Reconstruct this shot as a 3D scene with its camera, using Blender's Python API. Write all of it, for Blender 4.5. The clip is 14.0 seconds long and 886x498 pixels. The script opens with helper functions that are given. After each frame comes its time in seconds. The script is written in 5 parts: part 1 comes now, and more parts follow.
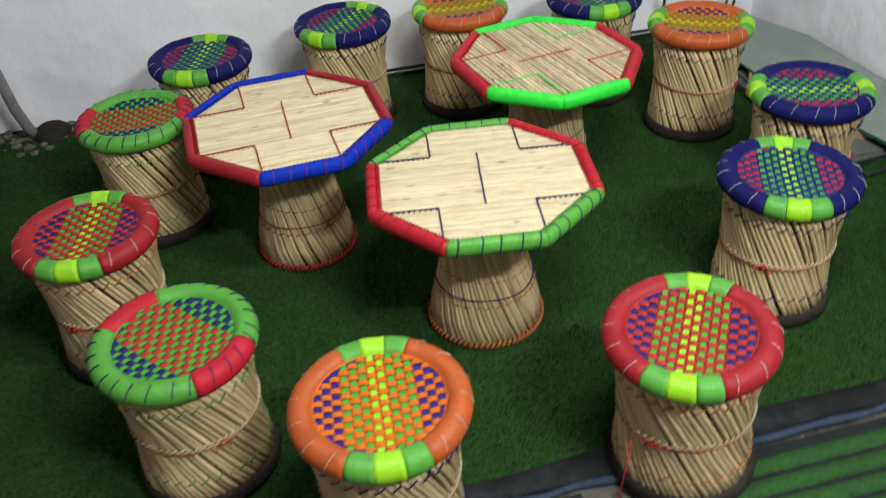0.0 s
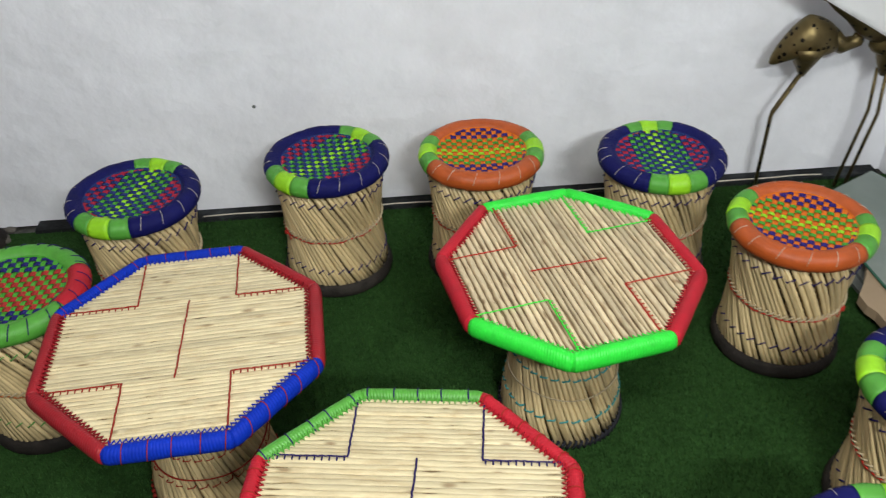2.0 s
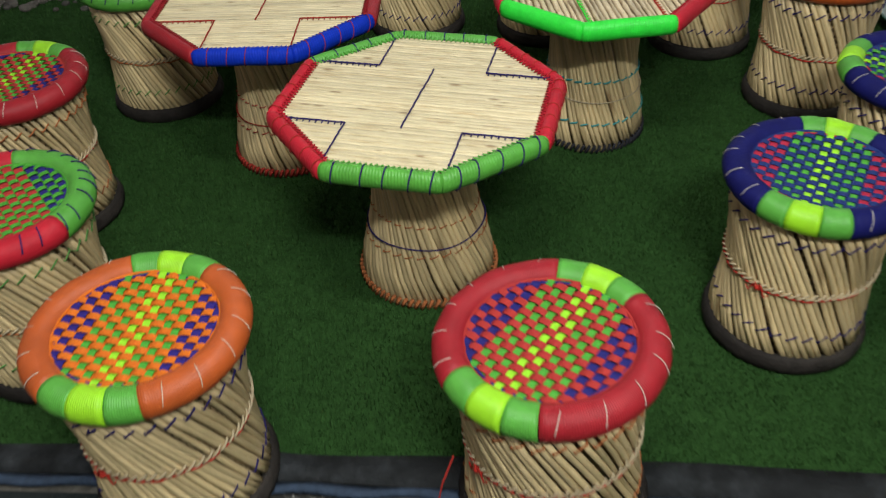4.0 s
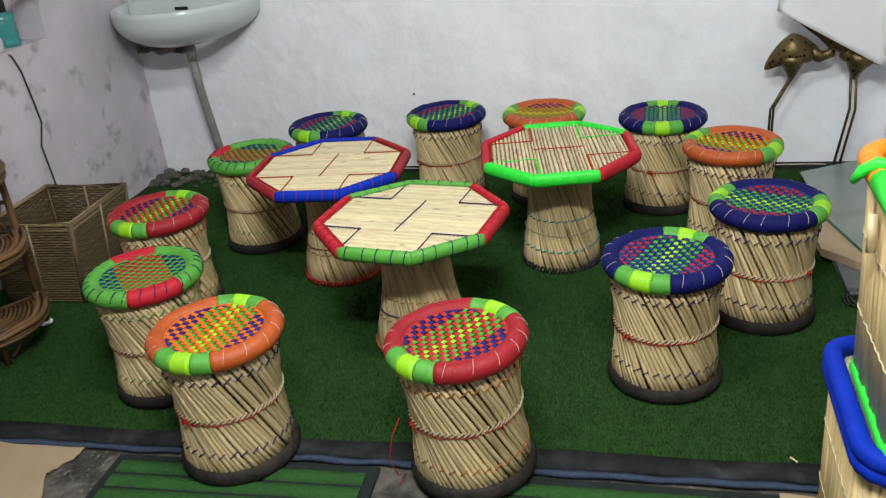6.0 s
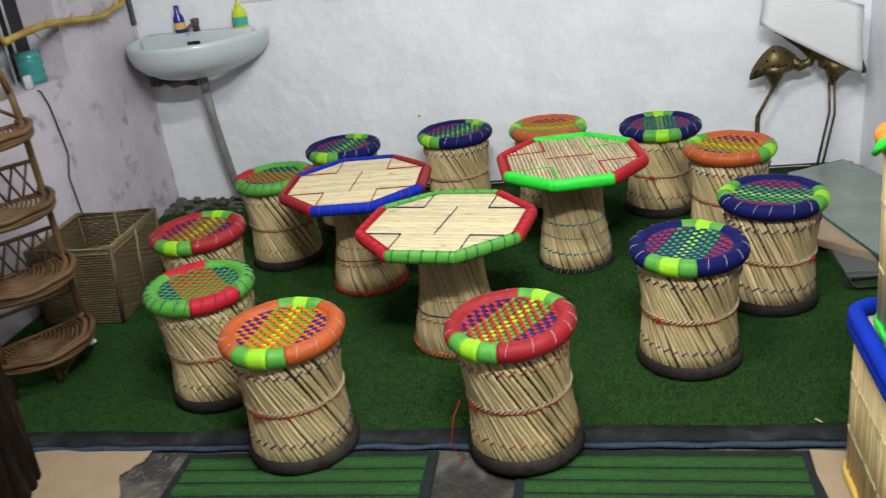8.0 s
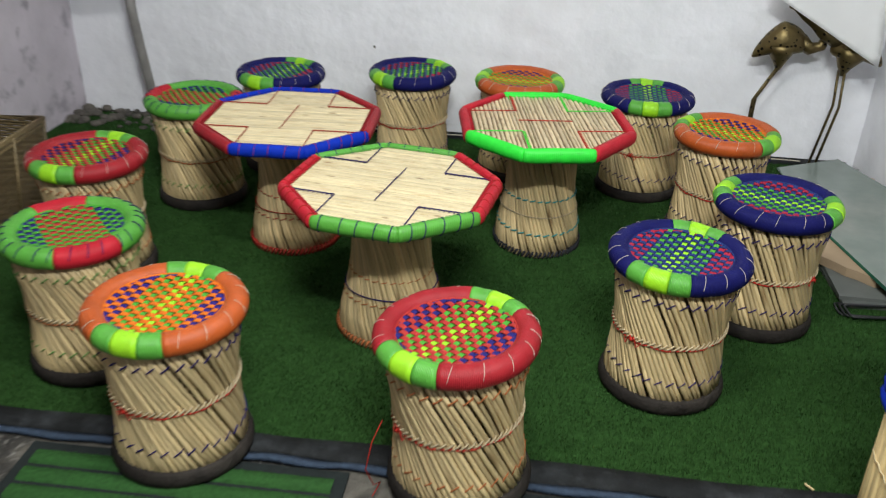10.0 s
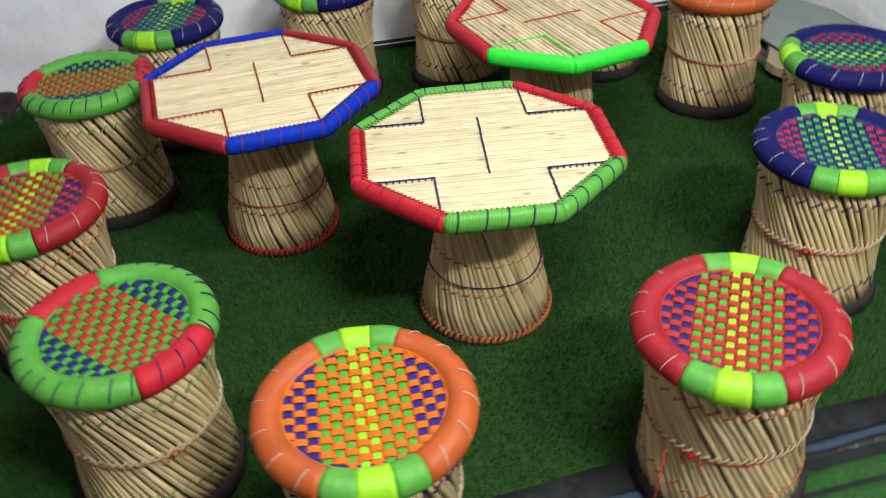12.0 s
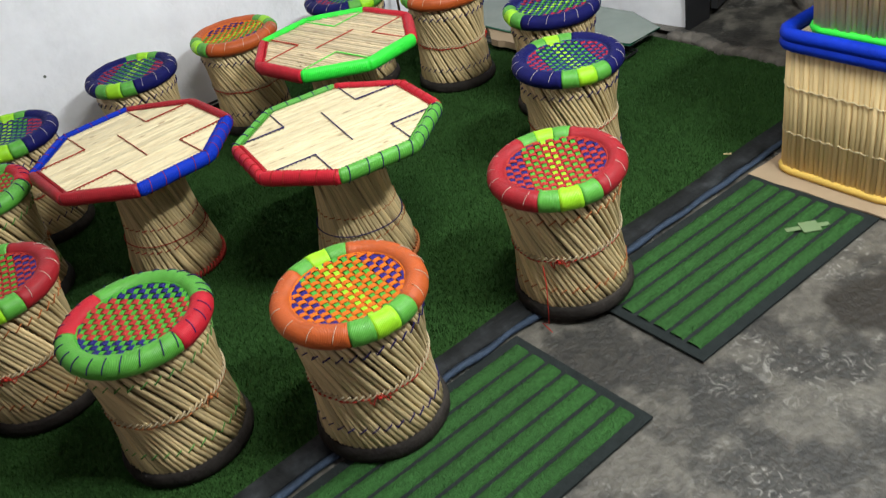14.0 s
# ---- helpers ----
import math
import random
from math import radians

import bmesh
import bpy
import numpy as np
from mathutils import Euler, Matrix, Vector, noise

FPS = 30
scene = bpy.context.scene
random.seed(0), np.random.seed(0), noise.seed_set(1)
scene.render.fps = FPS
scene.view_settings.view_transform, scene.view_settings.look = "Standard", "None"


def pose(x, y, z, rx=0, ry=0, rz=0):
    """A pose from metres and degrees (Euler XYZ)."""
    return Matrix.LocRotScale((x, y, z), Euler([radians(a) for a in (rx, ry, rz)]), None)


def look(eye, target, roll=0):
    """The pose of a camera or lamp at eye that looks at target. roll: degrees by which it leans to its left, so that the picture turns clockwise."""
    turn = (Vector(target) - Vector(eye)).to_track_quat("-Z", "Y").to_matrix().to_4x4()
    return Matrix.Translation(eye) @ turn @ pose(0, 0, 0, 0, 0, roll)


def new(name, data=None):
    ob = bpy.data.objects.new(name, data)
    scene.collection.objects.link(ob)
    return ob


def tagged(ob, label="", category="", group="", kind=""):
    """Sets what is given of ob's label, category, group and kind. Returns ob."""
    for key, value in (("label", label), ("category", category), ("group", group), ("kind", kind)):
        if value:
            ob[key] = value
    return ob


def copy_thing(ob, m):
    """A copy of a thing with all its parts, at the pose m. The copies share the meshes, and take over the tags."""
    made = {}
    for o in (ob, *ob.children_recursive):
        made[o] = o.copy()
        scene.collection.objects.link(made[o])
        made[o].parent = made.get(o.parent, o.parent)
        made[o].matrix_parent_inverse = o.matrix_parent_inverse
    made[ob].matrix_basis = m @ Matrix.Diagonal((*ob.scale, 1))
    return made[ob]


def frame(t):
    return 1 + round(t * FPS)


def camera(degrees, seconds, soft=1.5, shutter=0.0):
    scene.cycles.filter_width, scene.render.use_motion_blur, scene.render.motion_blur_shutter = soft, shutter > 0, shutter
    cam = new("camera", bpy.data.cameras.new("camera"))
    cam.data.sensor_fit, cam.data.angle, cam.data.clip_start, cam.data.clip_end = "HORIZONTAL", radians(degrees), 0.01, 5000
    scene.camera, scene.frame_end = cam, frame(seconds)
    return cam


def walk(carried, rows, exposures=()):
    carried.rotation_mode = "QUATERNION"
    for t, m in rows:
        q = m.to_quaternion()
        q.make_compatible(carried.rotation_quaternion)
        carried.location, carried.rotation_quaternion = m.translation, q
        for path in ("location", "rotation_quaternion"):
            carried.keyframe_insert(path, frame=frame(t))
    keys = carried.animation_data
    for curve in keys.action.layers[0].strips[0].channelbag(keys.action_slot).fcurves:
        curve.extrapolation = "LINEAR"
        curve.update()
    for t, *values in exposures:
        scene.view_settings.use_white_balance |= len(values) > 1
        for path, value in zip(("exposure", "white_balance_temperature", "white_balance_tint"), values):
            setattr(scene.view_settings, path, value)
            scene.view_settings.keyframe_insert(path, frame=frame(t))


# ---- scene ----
cam = camera(54.4, 14.0, soft=1.2, shutter=0.5)
PATH = [
    (0, (0.18, 0.141, 1.589), (0.486, 1.713, 0.391), -4.1),
    (0.5, (0.303, 0.294, 1.614), (0.622, 1.88, 0.438), -0.3),
    (1, (0.416, 0.55, 1.62), (0.773, 2.114, 0.426), 1.4),
    (1.5, (0.549, 0.809, 1.606), (0.82, 2.36, 0.372), -0.3),
    (2, (0.651, 1.032, 1.618), (0.744, 2.637, 0.43), -2.1),
    (2.5, (0.682, 1.048, 1.51), (0.681, 2.554, 0.193), -4.1),
    (3, (0.719, 0.962, 1.401), (0.602, 2.457, 0.078), -4.3),
    (3.5, (0.806, 0.65, 1.332), (0.613, 2.157, 0.031), -3.1),
    (3.7, (0.824, 0.542, 1.315), (0.631, 2.049, 0.014), -3.1),
    (5.8, (1.312, -0.402, 1.451), (0.873, 1.359, 0.611), -4.9),
    (6, (1.358, -0.447, 1.466), (0.883, 1.302, 0.622), -5.8),
    (6.5, (1.392, -0.603, 1.484), (0.893, 1.141, 0.641), -7.2),
    (7, (1.251, -0.783, 1.503), (0.747, 1.009, 0.77), -7.3),
    (7.5, (1.193, -0.779, 1.498), (0.691, 1.02, 0.783), -8.5),
    (8, (1.182, -0.706, 1.479), (0.786, 1.091, 0.697), -7.2),
    (8.5, (1.182, -0.676, 1.464), (0.811, 1.14, 0.714), -2.7),
    (9, (1.178, -0.681, 1.426), (0.788, 1.112, 0.631), -1.0),
    (9.2, (1.179, -0.64, 1.423), (0.784, 1.141, 0.603), -1.2),
    (11.3, (0.516, 0.37, 1.297), (0.698, 2.021, 0.182), 5.0),
    (11.5, (0.402, 0.371, 1.305), (0.616, 1.994, 0.156), 3.3),
    (12, (0.193, 0.35, 1.372), (0.535, 1.916, 0.176), -3.0),
    (12.5, (0.021, 0.419, 1.397), (0.466, 2.026, 0.292), -11.3),
    (13, (-0.177, 0.227, 1.47), (0.498, 1.806, 0.444), -10.1),
    (13.5, (-0.333, -0.007, 1.49), (0.55, 1.414, 0.395), -9.7),
    (14, (-0.351, -0.145, 1.467), (0.514, 1.276, 0.357), -11.9),
]
walk(cam, [(t, look(eye, target, roll)) for t, eye, target, roll in PATH],
     exposures=[(0, -0.13), (0.5, -0.05), (1.5, -0.12), (2, -0.14), (2.5, -0.27), (3, -0.33), (3.5, -0.40), (6, -0.18), (7, -0.10), (9, -0.10),
                (11.5, -0.01), (12.5, 0.13), (13, 0.03), (14, 0.10)])

# ---- light ----
def node_tree(owner):
    owner.use_nodes = True
    owner.node_tree.nodes.clear()
    return owner.node_tree


world = bpy.data.worlds.new("world")
scene.world = world
wt = node_tree(world)
w_out = wt.nodes.new("ShaderNodeOutputWorld")
w_bg = wt.nodes.new("ShaderNodeBackground")
w_bg.inputs["Color"].default_value = (0.8, 0.85, 1.0, 1)
w_bg.inputs["Strength"].default_value = 0.005
wt.links.new(w_bg.outputs[0], w_out.inputs[0])


def ceiling_lamp_light(name, eye, target, watts, sx, sy, colour):
    d = bpy.data.lights.new(name, "AREA")
    d.shape, d.size, d.size_y, d.energy, d.color = "RECTANGLE", sx, sy, watts, colour
    ob = new(name, d)
    ob.matrix_world = look(eye, target)
    return ob


ceiling_lamp_light("tube_light", (0.75, 0.9, 2.6), (0.85, 2.3, 0), 37, 0.7, 0.1, (0.98, 1.0, 0.95))
ceiling_lamp_light("tube_light", (1.35, -0.25, 2.6), (1.15, 2.5, 0), 78, 0.7, 0.1, (0.94, 1.0, 0.985))


# ---- materials ----
def mat(name, colour, rough=0.6, metal=0.0, grain=0.0, scale=30.0, stretch=(1, 1, 1), bump=0.0, bump_scale=None, depth=0.01,
        second=None, second_scale=3.0, second_low=0.45, second_high=0.65, rand=0.0, coords="Object", spec=0.5, sheen=0.0, knots=None):
    """Principled surface: base colour, fine grain, a second colour in larger blotches, bump and per-object variation."""
    m = bpy.data.materials.new(name)
    t = node_tree(m)
    n, l = t.nodes, t.links
    out, b = n.new("ShaderNodeOutputMaterial"), n.new("ShaderNodeBsdfPrincipled")
    l.new(b.outputs[0], out.inputs[0])
    b.inputs["Roughness"].default_value, b.inputs["Metallic"].default_value = rough, metal
    b.inputs["Specular IOR Level"].default_value = spec
    if sheen:
        b.inputs["Sheen Weight"].default_value = sheen
    tc, mp = n.new("ShaderNodeTexCoord"), n.new("ShaderNodeMapping")
    mp.inputs["Scale"].default_value = stretch
    l.new(tc.outputs[coords], mp.inputs["Vector"])
    src = mp.outputs[0]
    if rand:
        info = n.new("ShaderNodeObjectInfo")
        mul = n.new("ShaderNodeVectorMath")
        mul.operation = "MULTIPLY_ADD"
        mul.inputs[1].default_value = (17, 23, 31)
        comb = n.new("ShaderNodeCombineXYZ")
        for i in range(3):
            l.new(info.outputs["Random"], comb.inputs[i])
        l.new(comb.outputs[0], mul.inputs[0])
        l.new(src, mul.inputs[2])
        src = mul.outputs[0]
    col = n.new("ShaderNodeRGB")
    col.outputs[0].default_value = (*colour, 1)
    cur = col.outputs[0]

    def ramp_mix(fac, a, other, mode="MIX"):
        x = n.new("ShaderNodeMix")
        x.data_type, x.blend_type = "RGBA", mode
        l.new(fac, x.inputs["Factor"])
        l.new(a, x.inputs["A"])
        if isinstance(other, tuple):
            x.inputs["B"].default_value = (*other, 1)
        else:
            l.new(other, x.inputs["B"])
        return x.outputs["Result"]

    def noise_fac(s, lo, hi, top=1.0, detail=7):
        q, r = n.new("ShaderNodeTexNoise"), n.new("ShaderNodeMapRange")
        q.inputs["Scale"].default_value, q.inputs["Detail"].default_value, q.inputs["Roughness"].default_value = s, detail, 0.6
        l.new(src, q.inputs["Vector"])
        r.inputs["From Min"].default_value, r.inputs["From Max"].default_value = lo, hi
        r.inputs["To Max"].default_value = top
        l.new(q.outputs["Fac"], r.inputs["Value"])
        return r.outputs[0]

    if second:
        cur = ramp_mix(noise_fac(second_scale, second_low, second_high), cur, second)
    if grain:
        dark = tuple(c * (1 - grain) for c in colour)
        cur = ramp_mix(noise_fac(scale, 0.35, 0.7, 0.8), cur, dark)
    if knots:
        # dark nodes of the cane: colour, spacing, size
        kv, kr = n.new("ShaderNodeTexVoronoi"), n.new("ShaderNodeMapRange")
        kv.inputs["Scale"].default_value = knots[1]
        l.new(src, kv.inputs["Vector"])
        kr.inputs["From Min"].default_value, kr.inputs["From Max"].default_value = knots[2], knots[2] * 0.35
        kr.inputs["To Max"].default_value = 0.85
        l.new(kv.outputs["Distance"], kr.inputs["Value"])
        cur = ramp_mix(kr.outputs[0], cur, knots[0])
    if rand:
        info2 = n.new("ShaderNodeObjectInfo")
        r2 = n.new("ShaderNodeMapRange")
        r2.inputs["To Min"].default_value, r2.inputs["To Max"].default_value = 1 - rand, 1 + rand
        l.new(info2.outputs["Random"], r2.inputs["Value"])
        h = n.new("ShaderNodeHueSaturation")
        l.new(cur, h.inputs["Color"])
        l.new(r2.outputs[0], h.inputs["Value"])
        cur = h.outputs[0]
    l.new(cur, b.inputs["Base Color"])
    if bump:
        q, bp = n.new("ShaderNodeTexNoise"), n.new("ShaderNodeBump")
        q.inputs["Scale"].default_value, q.inputs["Detail"].default_value = bump_scale or scale, 5
        l.new(src, q.inputs["Vector"])
        bp.inputs["Strength"].default_value, bp.inputs["Distance"].default_value = bump, depth
        l.new(q.outputs["Fac"], bp.inputs["Height"])
        l.new(bp.outputs[0], b.inputs["Normal"])
    return m


def wrap_mat(name, colour, turns=300.0, rough=0.46, spec=0.4):
    """Nylon cord wound round a rim: fine ridges across the rim, in polar angle about the object's axis."""
    m = mat(name, colour, rough, grain=0.3, scale=28, spec=spec)
    t = m.node_tree
    n, l = t.nodes, t.links
    b = next(x for x in n if x.type == "BSDF_PRINCIPLED")
    tc, sep = n.new("ShaderNodeTexCoord"), n.new("ShaderNodeSeparateXYZ")
    l.new(tc.outputs["Object"], sep.inputs[0])
    a = n.new("ShaderNodeMath")
    a.operation = "ARCTAN2"
    l.new(sep.outputs[1], a.inputs[0])
    l.new(sep.outputs[0], a.inputs[1])
    k = n.new("ShaderNodeMath")
    k.operation = "MULTIPLY"
    k.inputs[1].default_value = turns
    l.new(a.outputs[0], k.inputs[0])
    sn = n.new("ShaderNodeMath")
    sn.operation = "SINE"
    l.new(k.outputs[0], sn.inputs[0])
    bp = n.new("ShaderNodeBump")
    bp.inputs["Strength"].default_value, bp.inputs["Distance"].default_value = 0.28, 0.001
    l.new(sn.outputs[0], bp.inputs["Height"])
    l.new(bp.outputs[0], b.inputs["Normal"])
    return m


RED = wrap_mat("red_nylon_wrap", (0.50, 0.016, 0.030), rough=0.52, spec=0.22)
MAROON = wrap_mat("crimson_nylon_wrap", (0.33, 0.013, 0.02), rough=0.5, spec=0.3)
GREEN = wrap_mat("green_nylon_wrap", (0.095, 0.36, 0.045))
LIME = wrap_mat("bright_lime_wrap", (0.03, 0.75, 0.05))
NEON = wrap_mat("neon_yellow_wrap", (0.34, 0.73, 0.02))
NAVY = wrap_mat("navy_nylon_wrap", (0.008, 0.009, 0.095), rough=0.62, spec=0.12)
ORANGE = wrap_mat("orange_nylon_wrap", (0.48, 0.09, 0.016))
BLUE = wrap_mat("royal_blue_wrap", (0.004, 0.030, 0.42), rough=0.6, spec=0.12)
STRAP = {k: mat("strap_" + k, c, 0.6, spec=0.15, grain=0.25, scale=120, bump=0.2, bump_scale=300) for k, c in dict(
    red=(0.40, 0.035, 0.03), green=(0.075, 0.34, 0.04), neon=(0.31, 0.68, 0.03), navy=(0.025, 0.025, 0.2), blue=(0.02, 0.018, 0.14),
    orange=(0.66, 0.15, 0.015), crimson=(0.38, 0.02, 0.05), purple=(0.028, 0.018, 0.17), teal=(0.018, 0.035, 0.15)).items()}
THREAD = {k: mat("thread_" + k, c, 0.8, spec=0.15, grain=0.2, scale=200) for k, c in dict(
    navy=(0.024, 0.017, 0.10), red=(0.45, 0.03, 0.02), maroon=(0.31, 0.03, 0.02), white=(0.6, 0.54, 0.45), pale=(0.47, 0.375, 0.24), tan=(0.44, 0.36, 0.24), orange=(0.40, 0.13, 0.045),
    lime=(0.05, 0.75, 0.06), green=(0.12, 0.28, 0.07), black=(0.02, 0.02, 0.025), teal=(0.05, 0.25, 0.25), yellow=(0.75, 0.5, 0.12)).items()}
CANE = mat("sarkanda_cane", (0.66, 0.50, 0.265), 0.45, grain=0.42, scale=9, stretch=(1, 1, 0.25), bump=0.25, bump_scale=60,
           second=(0.36, 0.25, 0.11), second_scale=7, second_low=0.55, second_high=0.75, rand=0.22, knots=((0.20, 0.12, 0.05), 8.0, 0.17))
# cane darkened in colour for the shade under slats and inside hampers
CANE_DARK = mat("shade_dark_cane", (0.24, 0.165, 0.085), 0.7, grain=0.4, scale=20, second=(0.12, 0.07, 0.035), second_scale=8)
# same cane darkened: the shade inside the bodies is put into the colour
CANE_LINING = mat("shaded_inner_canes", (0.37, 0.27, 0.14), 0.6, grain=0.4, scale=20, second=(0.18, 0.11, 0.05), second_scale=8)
SLAT = mat("split_cane_slat", (0.69, 0.58, 0.36), 0.42, grain=0.22, scale=6, stretch=(1.7, 9, 3), bump=0.2, bump_scale=25,
           second=(0.47, 0.335, 0.17), second_scale=3.4, second_low=0.50, second_high=0.72, rand=0.13, knots=((0.27, 0.18, 0.09), 3.0, 0.17))
SLAT_ROUND = mat("round_cane_slat", (0.72, 0.58, 0.37), 0.4, grain=0.34, scale=5, stretch=(1.6, 9, 3), bump=0.25, bump_scale=25,
                 second=(0.34, 0.21, 0.11), second_scale=3.6, second_low=0.58, second_high=0.72, rand=0.18, knots=((0.25, 0.15, 0.08), 3.0, 0.15))
RUBBER = mat("old_tyre_rubber", (0.020, 0.016, 0.014), 0.8, spec=0.2, grain=0.4, scale=25, bump=0.5, bump_scale=60, second=(0.042, 0.035, 0.030), second_scale=9)
TURF_BASE = mat("turf_backing", (0.027, 0.072, 0.018), 0.95, spec=0.05, grain=0.5, scale=60, bump=0.6, bump_scale=200)
TURF = mat("turf_blades", (0.035, 0.094, 0.022), 0.75, spec=0.14, grain=0.5, scale=14, second=(0.025, 0.068, 0.016), second_scale=2.2, coords="Object")
MAT_PILE = mat("mat_green_pile", (0.044, 0.130, 0.036), 0.9, spec=0.1, grain=0.5, scale=90, bump=0.9, bump_scale=260, second=(0.050, 0.155, 0.040), second_scale=5)
MAT_RUBBER = mat("mat_grey_rubber", (0.020, 0.025, 0.025), 0.9, spec=0.12, grain=0.35, scale=50, bump=0.3, bump_scale=150)
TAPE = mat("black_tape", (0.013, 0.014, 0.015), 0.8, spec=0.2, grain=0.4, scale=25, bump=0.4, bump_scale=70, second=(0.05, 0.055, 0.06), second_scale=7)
DENIM = mat("blue_selvedge", (0.042, 0.062, 0.100), 0.85, spec=0.2, grain=0.4, scale=60, bump=0.4, bump_scale=120)
CONCRETE = mat("stained_concrete", (0.128, 0.116, 0.098), 0.5, grain=0.6, scale=34, bump=0.6, bump_scale=60,
               second=(0.024, 0.023, 0.022), second_scale=4.3, second_low=0.44, second_high=0.53)
# pale scuffs and fine scratches over the stains
ct = CONCRETE.node_tree
c_bsdf = next(x for x in ct.nodes if x.type == "BSDF_PRINCIPLED")
c_old = c_bsdf.inputs["Base Color"].links[0].from_socket
c_tc, c_n, c_n2, c_r, c_r2, c_m = [ct.nodes.new("ShaderNode" + k) for k in ("TexCoord", "TexNoise", "TexNoise", "MapRange", "MapRange", "Mix")]
c_mul = ct.nodes.new("ShaderNodeMath")
c_mul.operation = "MULTIPLY"
c_n.inputs["Scale"].default_value, c_n.inputs["Detail"].default_value, c_n.inputs["Distortion"].default_value = 26, 8, 2.2
c_n2.inputs["Scale"].default_value, c_n2.inputs["Detail"].default_value = 3.3, 3
for nz, rg, lo, hi, top in ((c_n, c_r, 0.55, 0.68, 0.85), (c_n2, c_r2, 0.46, 0.6, 1.0)):
    ct.links.new(c_tc.outputs["Object"], nz.inputs["Vector"])
    ct.links.new(nz.outputs["Fac"], rg.inputs["Value"])
    rg.inputs["From Min"].default_value, rg.inputs["From Max"].default_value, rg.inputs["To Max"].default_value = lo, hi, top
ct.links.new(c_r.outputs[0], c_mul.inputs[0])
ct.links.new(c_r2.outputs[0], c_mul.inputs[1])
c_m.data_type = "RGBA"
c_m.inputs["B"].default_value = (0.30, 0.285, 0.26, 1)
ct.links.new(c_mul.outputs[0], c_m.inputs["Factor"])
ct.links.new(c_old, c_m.inputs["A"])
ct.links.new(c_m.outputs["Result"], c_bsdf.inputs["Base Color"])
# an oily damp patch soaked into the floor, with a ragged soft edge
c_v, c_d, c_dr, c_m2, c_n3 = [ct.nodes.new("ShaderNode" + k) for k in ("VectorMath", "VectorMath", "MapRange", "Mix", "TexNoise")]
c_n3.inputs["Scale"].default_value, c_n3.inputs["Detail"].default_value = 9, 4
ct.links.new(c_tc.outputs["Object"], c_n3.inputs["Vector"])
c_v.operation = "MULTIPLY_ADD"
c_v.inputs[1].default_value = (0.16, 0.16, 0)
ct.links.new(c_n3.outputs["Color"], c_v.inputs[0])
ct.links.new(c_tc.outputs["Object"], c_v.inputs[2])
c_d.operation = "DISTANCE"
c_d.inputs[1].default_value = (1.42, 0.735, -0.006)
ct.links.new(c_v.outputs[0], c_d.inputs[0])
c_dr.inputs["From Min"].default_value, c_dr.inputs["From Max"].default_value = 0.145, 0.11
ct.links.new(c_d.outputs["Value"], c_dr.inputs["Value"])
c_m2.data_type = "RGBA"
c_m2.inputs["B"].default_value = (0.020, 0.017, 0.014, 1)
ct.links.new(c_dr.outputs[0], c_m2.inputs["Factor"])
ct.links.new(c_m.outputs["Result"], c_m2.inputs["A"])
ct.links.new(c_m2.outputs["Result"], c_bsdf.inputs["Base Color"])
PLASTER = mat("whitewashed_plaster", (0.86, 0.857, 0.905), 0.85, grain=0.08, scale=7, bump=1.0, bump_scale=5, depth=0.022,
              second=(0.76, 0.757, 0.80), second_scale=4.2)
# darker lilac base holds the left wall's shade; blotches are grey stains
PLASTER_OLD_SHADED = mat("flaking_shaded_whitewash", (0.60, 0.545, 0.60), 0.9, grain=0.2, scale=5, bump=0.7, bump_scale=11,
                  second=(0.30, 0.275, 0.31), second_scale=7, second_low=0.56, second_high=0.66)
CEIL = mat("ceiling_paint", (0.75, 0.75, 0.75), 0.9, grain=0.05, scale=4)
CERAMIC = mat("pale_grey_ceramic", (0.56, 0.61, 0.62), 0.18, grain=0.06, scale=6)
PVC = mat("grey_plastic_pipe", (0.23, 0.22, 0.21), 0.5, grain=0.35, scale=14, bump=0.1)
BRASS_OLD = mat("tarnished_tap", (0.16, 0.14, 0.12), 0.4, 0.8, grain=0.5, scale=40)
BRASS = mat("antique_brass", (0.15, 0.11, 0.045), 0.42, 0.8, grain=0.5, scale=16, bump=0.15, bump_scale=40)
bt = BRASS.node_tree
vor, cut, mixn = bt.nodes.new("ShaderNodeTexVoronoi"), bt.nodes.new("ShaderNodeMath"), bt.nodes.new("ShaderNodeMix")
vor.inputs["Scale"].default_value = 42
cut.operation, cut.inputs[1].default_value = "LESS_THAN", 0.26
mixn.data_type = "RGBA"
bs = next(x for x in bt.nodes if x.type == "BSDF_PRINCIPLED")
old = bs.inputs["Base Color"].links[0].from_socket
tco = bt.nodes.new("ShaderNodeTexCoord")
bt.links.new(tco.outputs["Object"], vor.inputs["Vector"])
bt.links.new(vor.outputs["Distance"], cut.inputs[0])
bt.links.new(cut.outputs[0], mixn.inputs["Factor"])
bt.links.new(old, mixn.inputs["A"])
mixn.inputs["B"].default_value = (0.008, 0.006, 0.004, 1)
bt.links.new(mixn.outputs["Result"], bs.inputs["Base Color"])
HOLE = mat("pierced_hole_dark", (0.012, 0.01, 0.008), 0.9)
RATTAN = mat("rattan", (0.16, 0.085, 0.035), 0.5, spec=0.3, grain=0.5, scale=14, bump=0.2, bump_scale=40, second=(0.08, 0.04, 0.02), second_scale=6, rand=0.15)
WICKER = mat("woven_wicker", (0.125, 0.088, 0.038), 0.6, grain=0.5, scale=45, bump=0.4, bump_scale=90, second=(0.095, 0.065, 0.028), second_scale=6, rand=0.1)
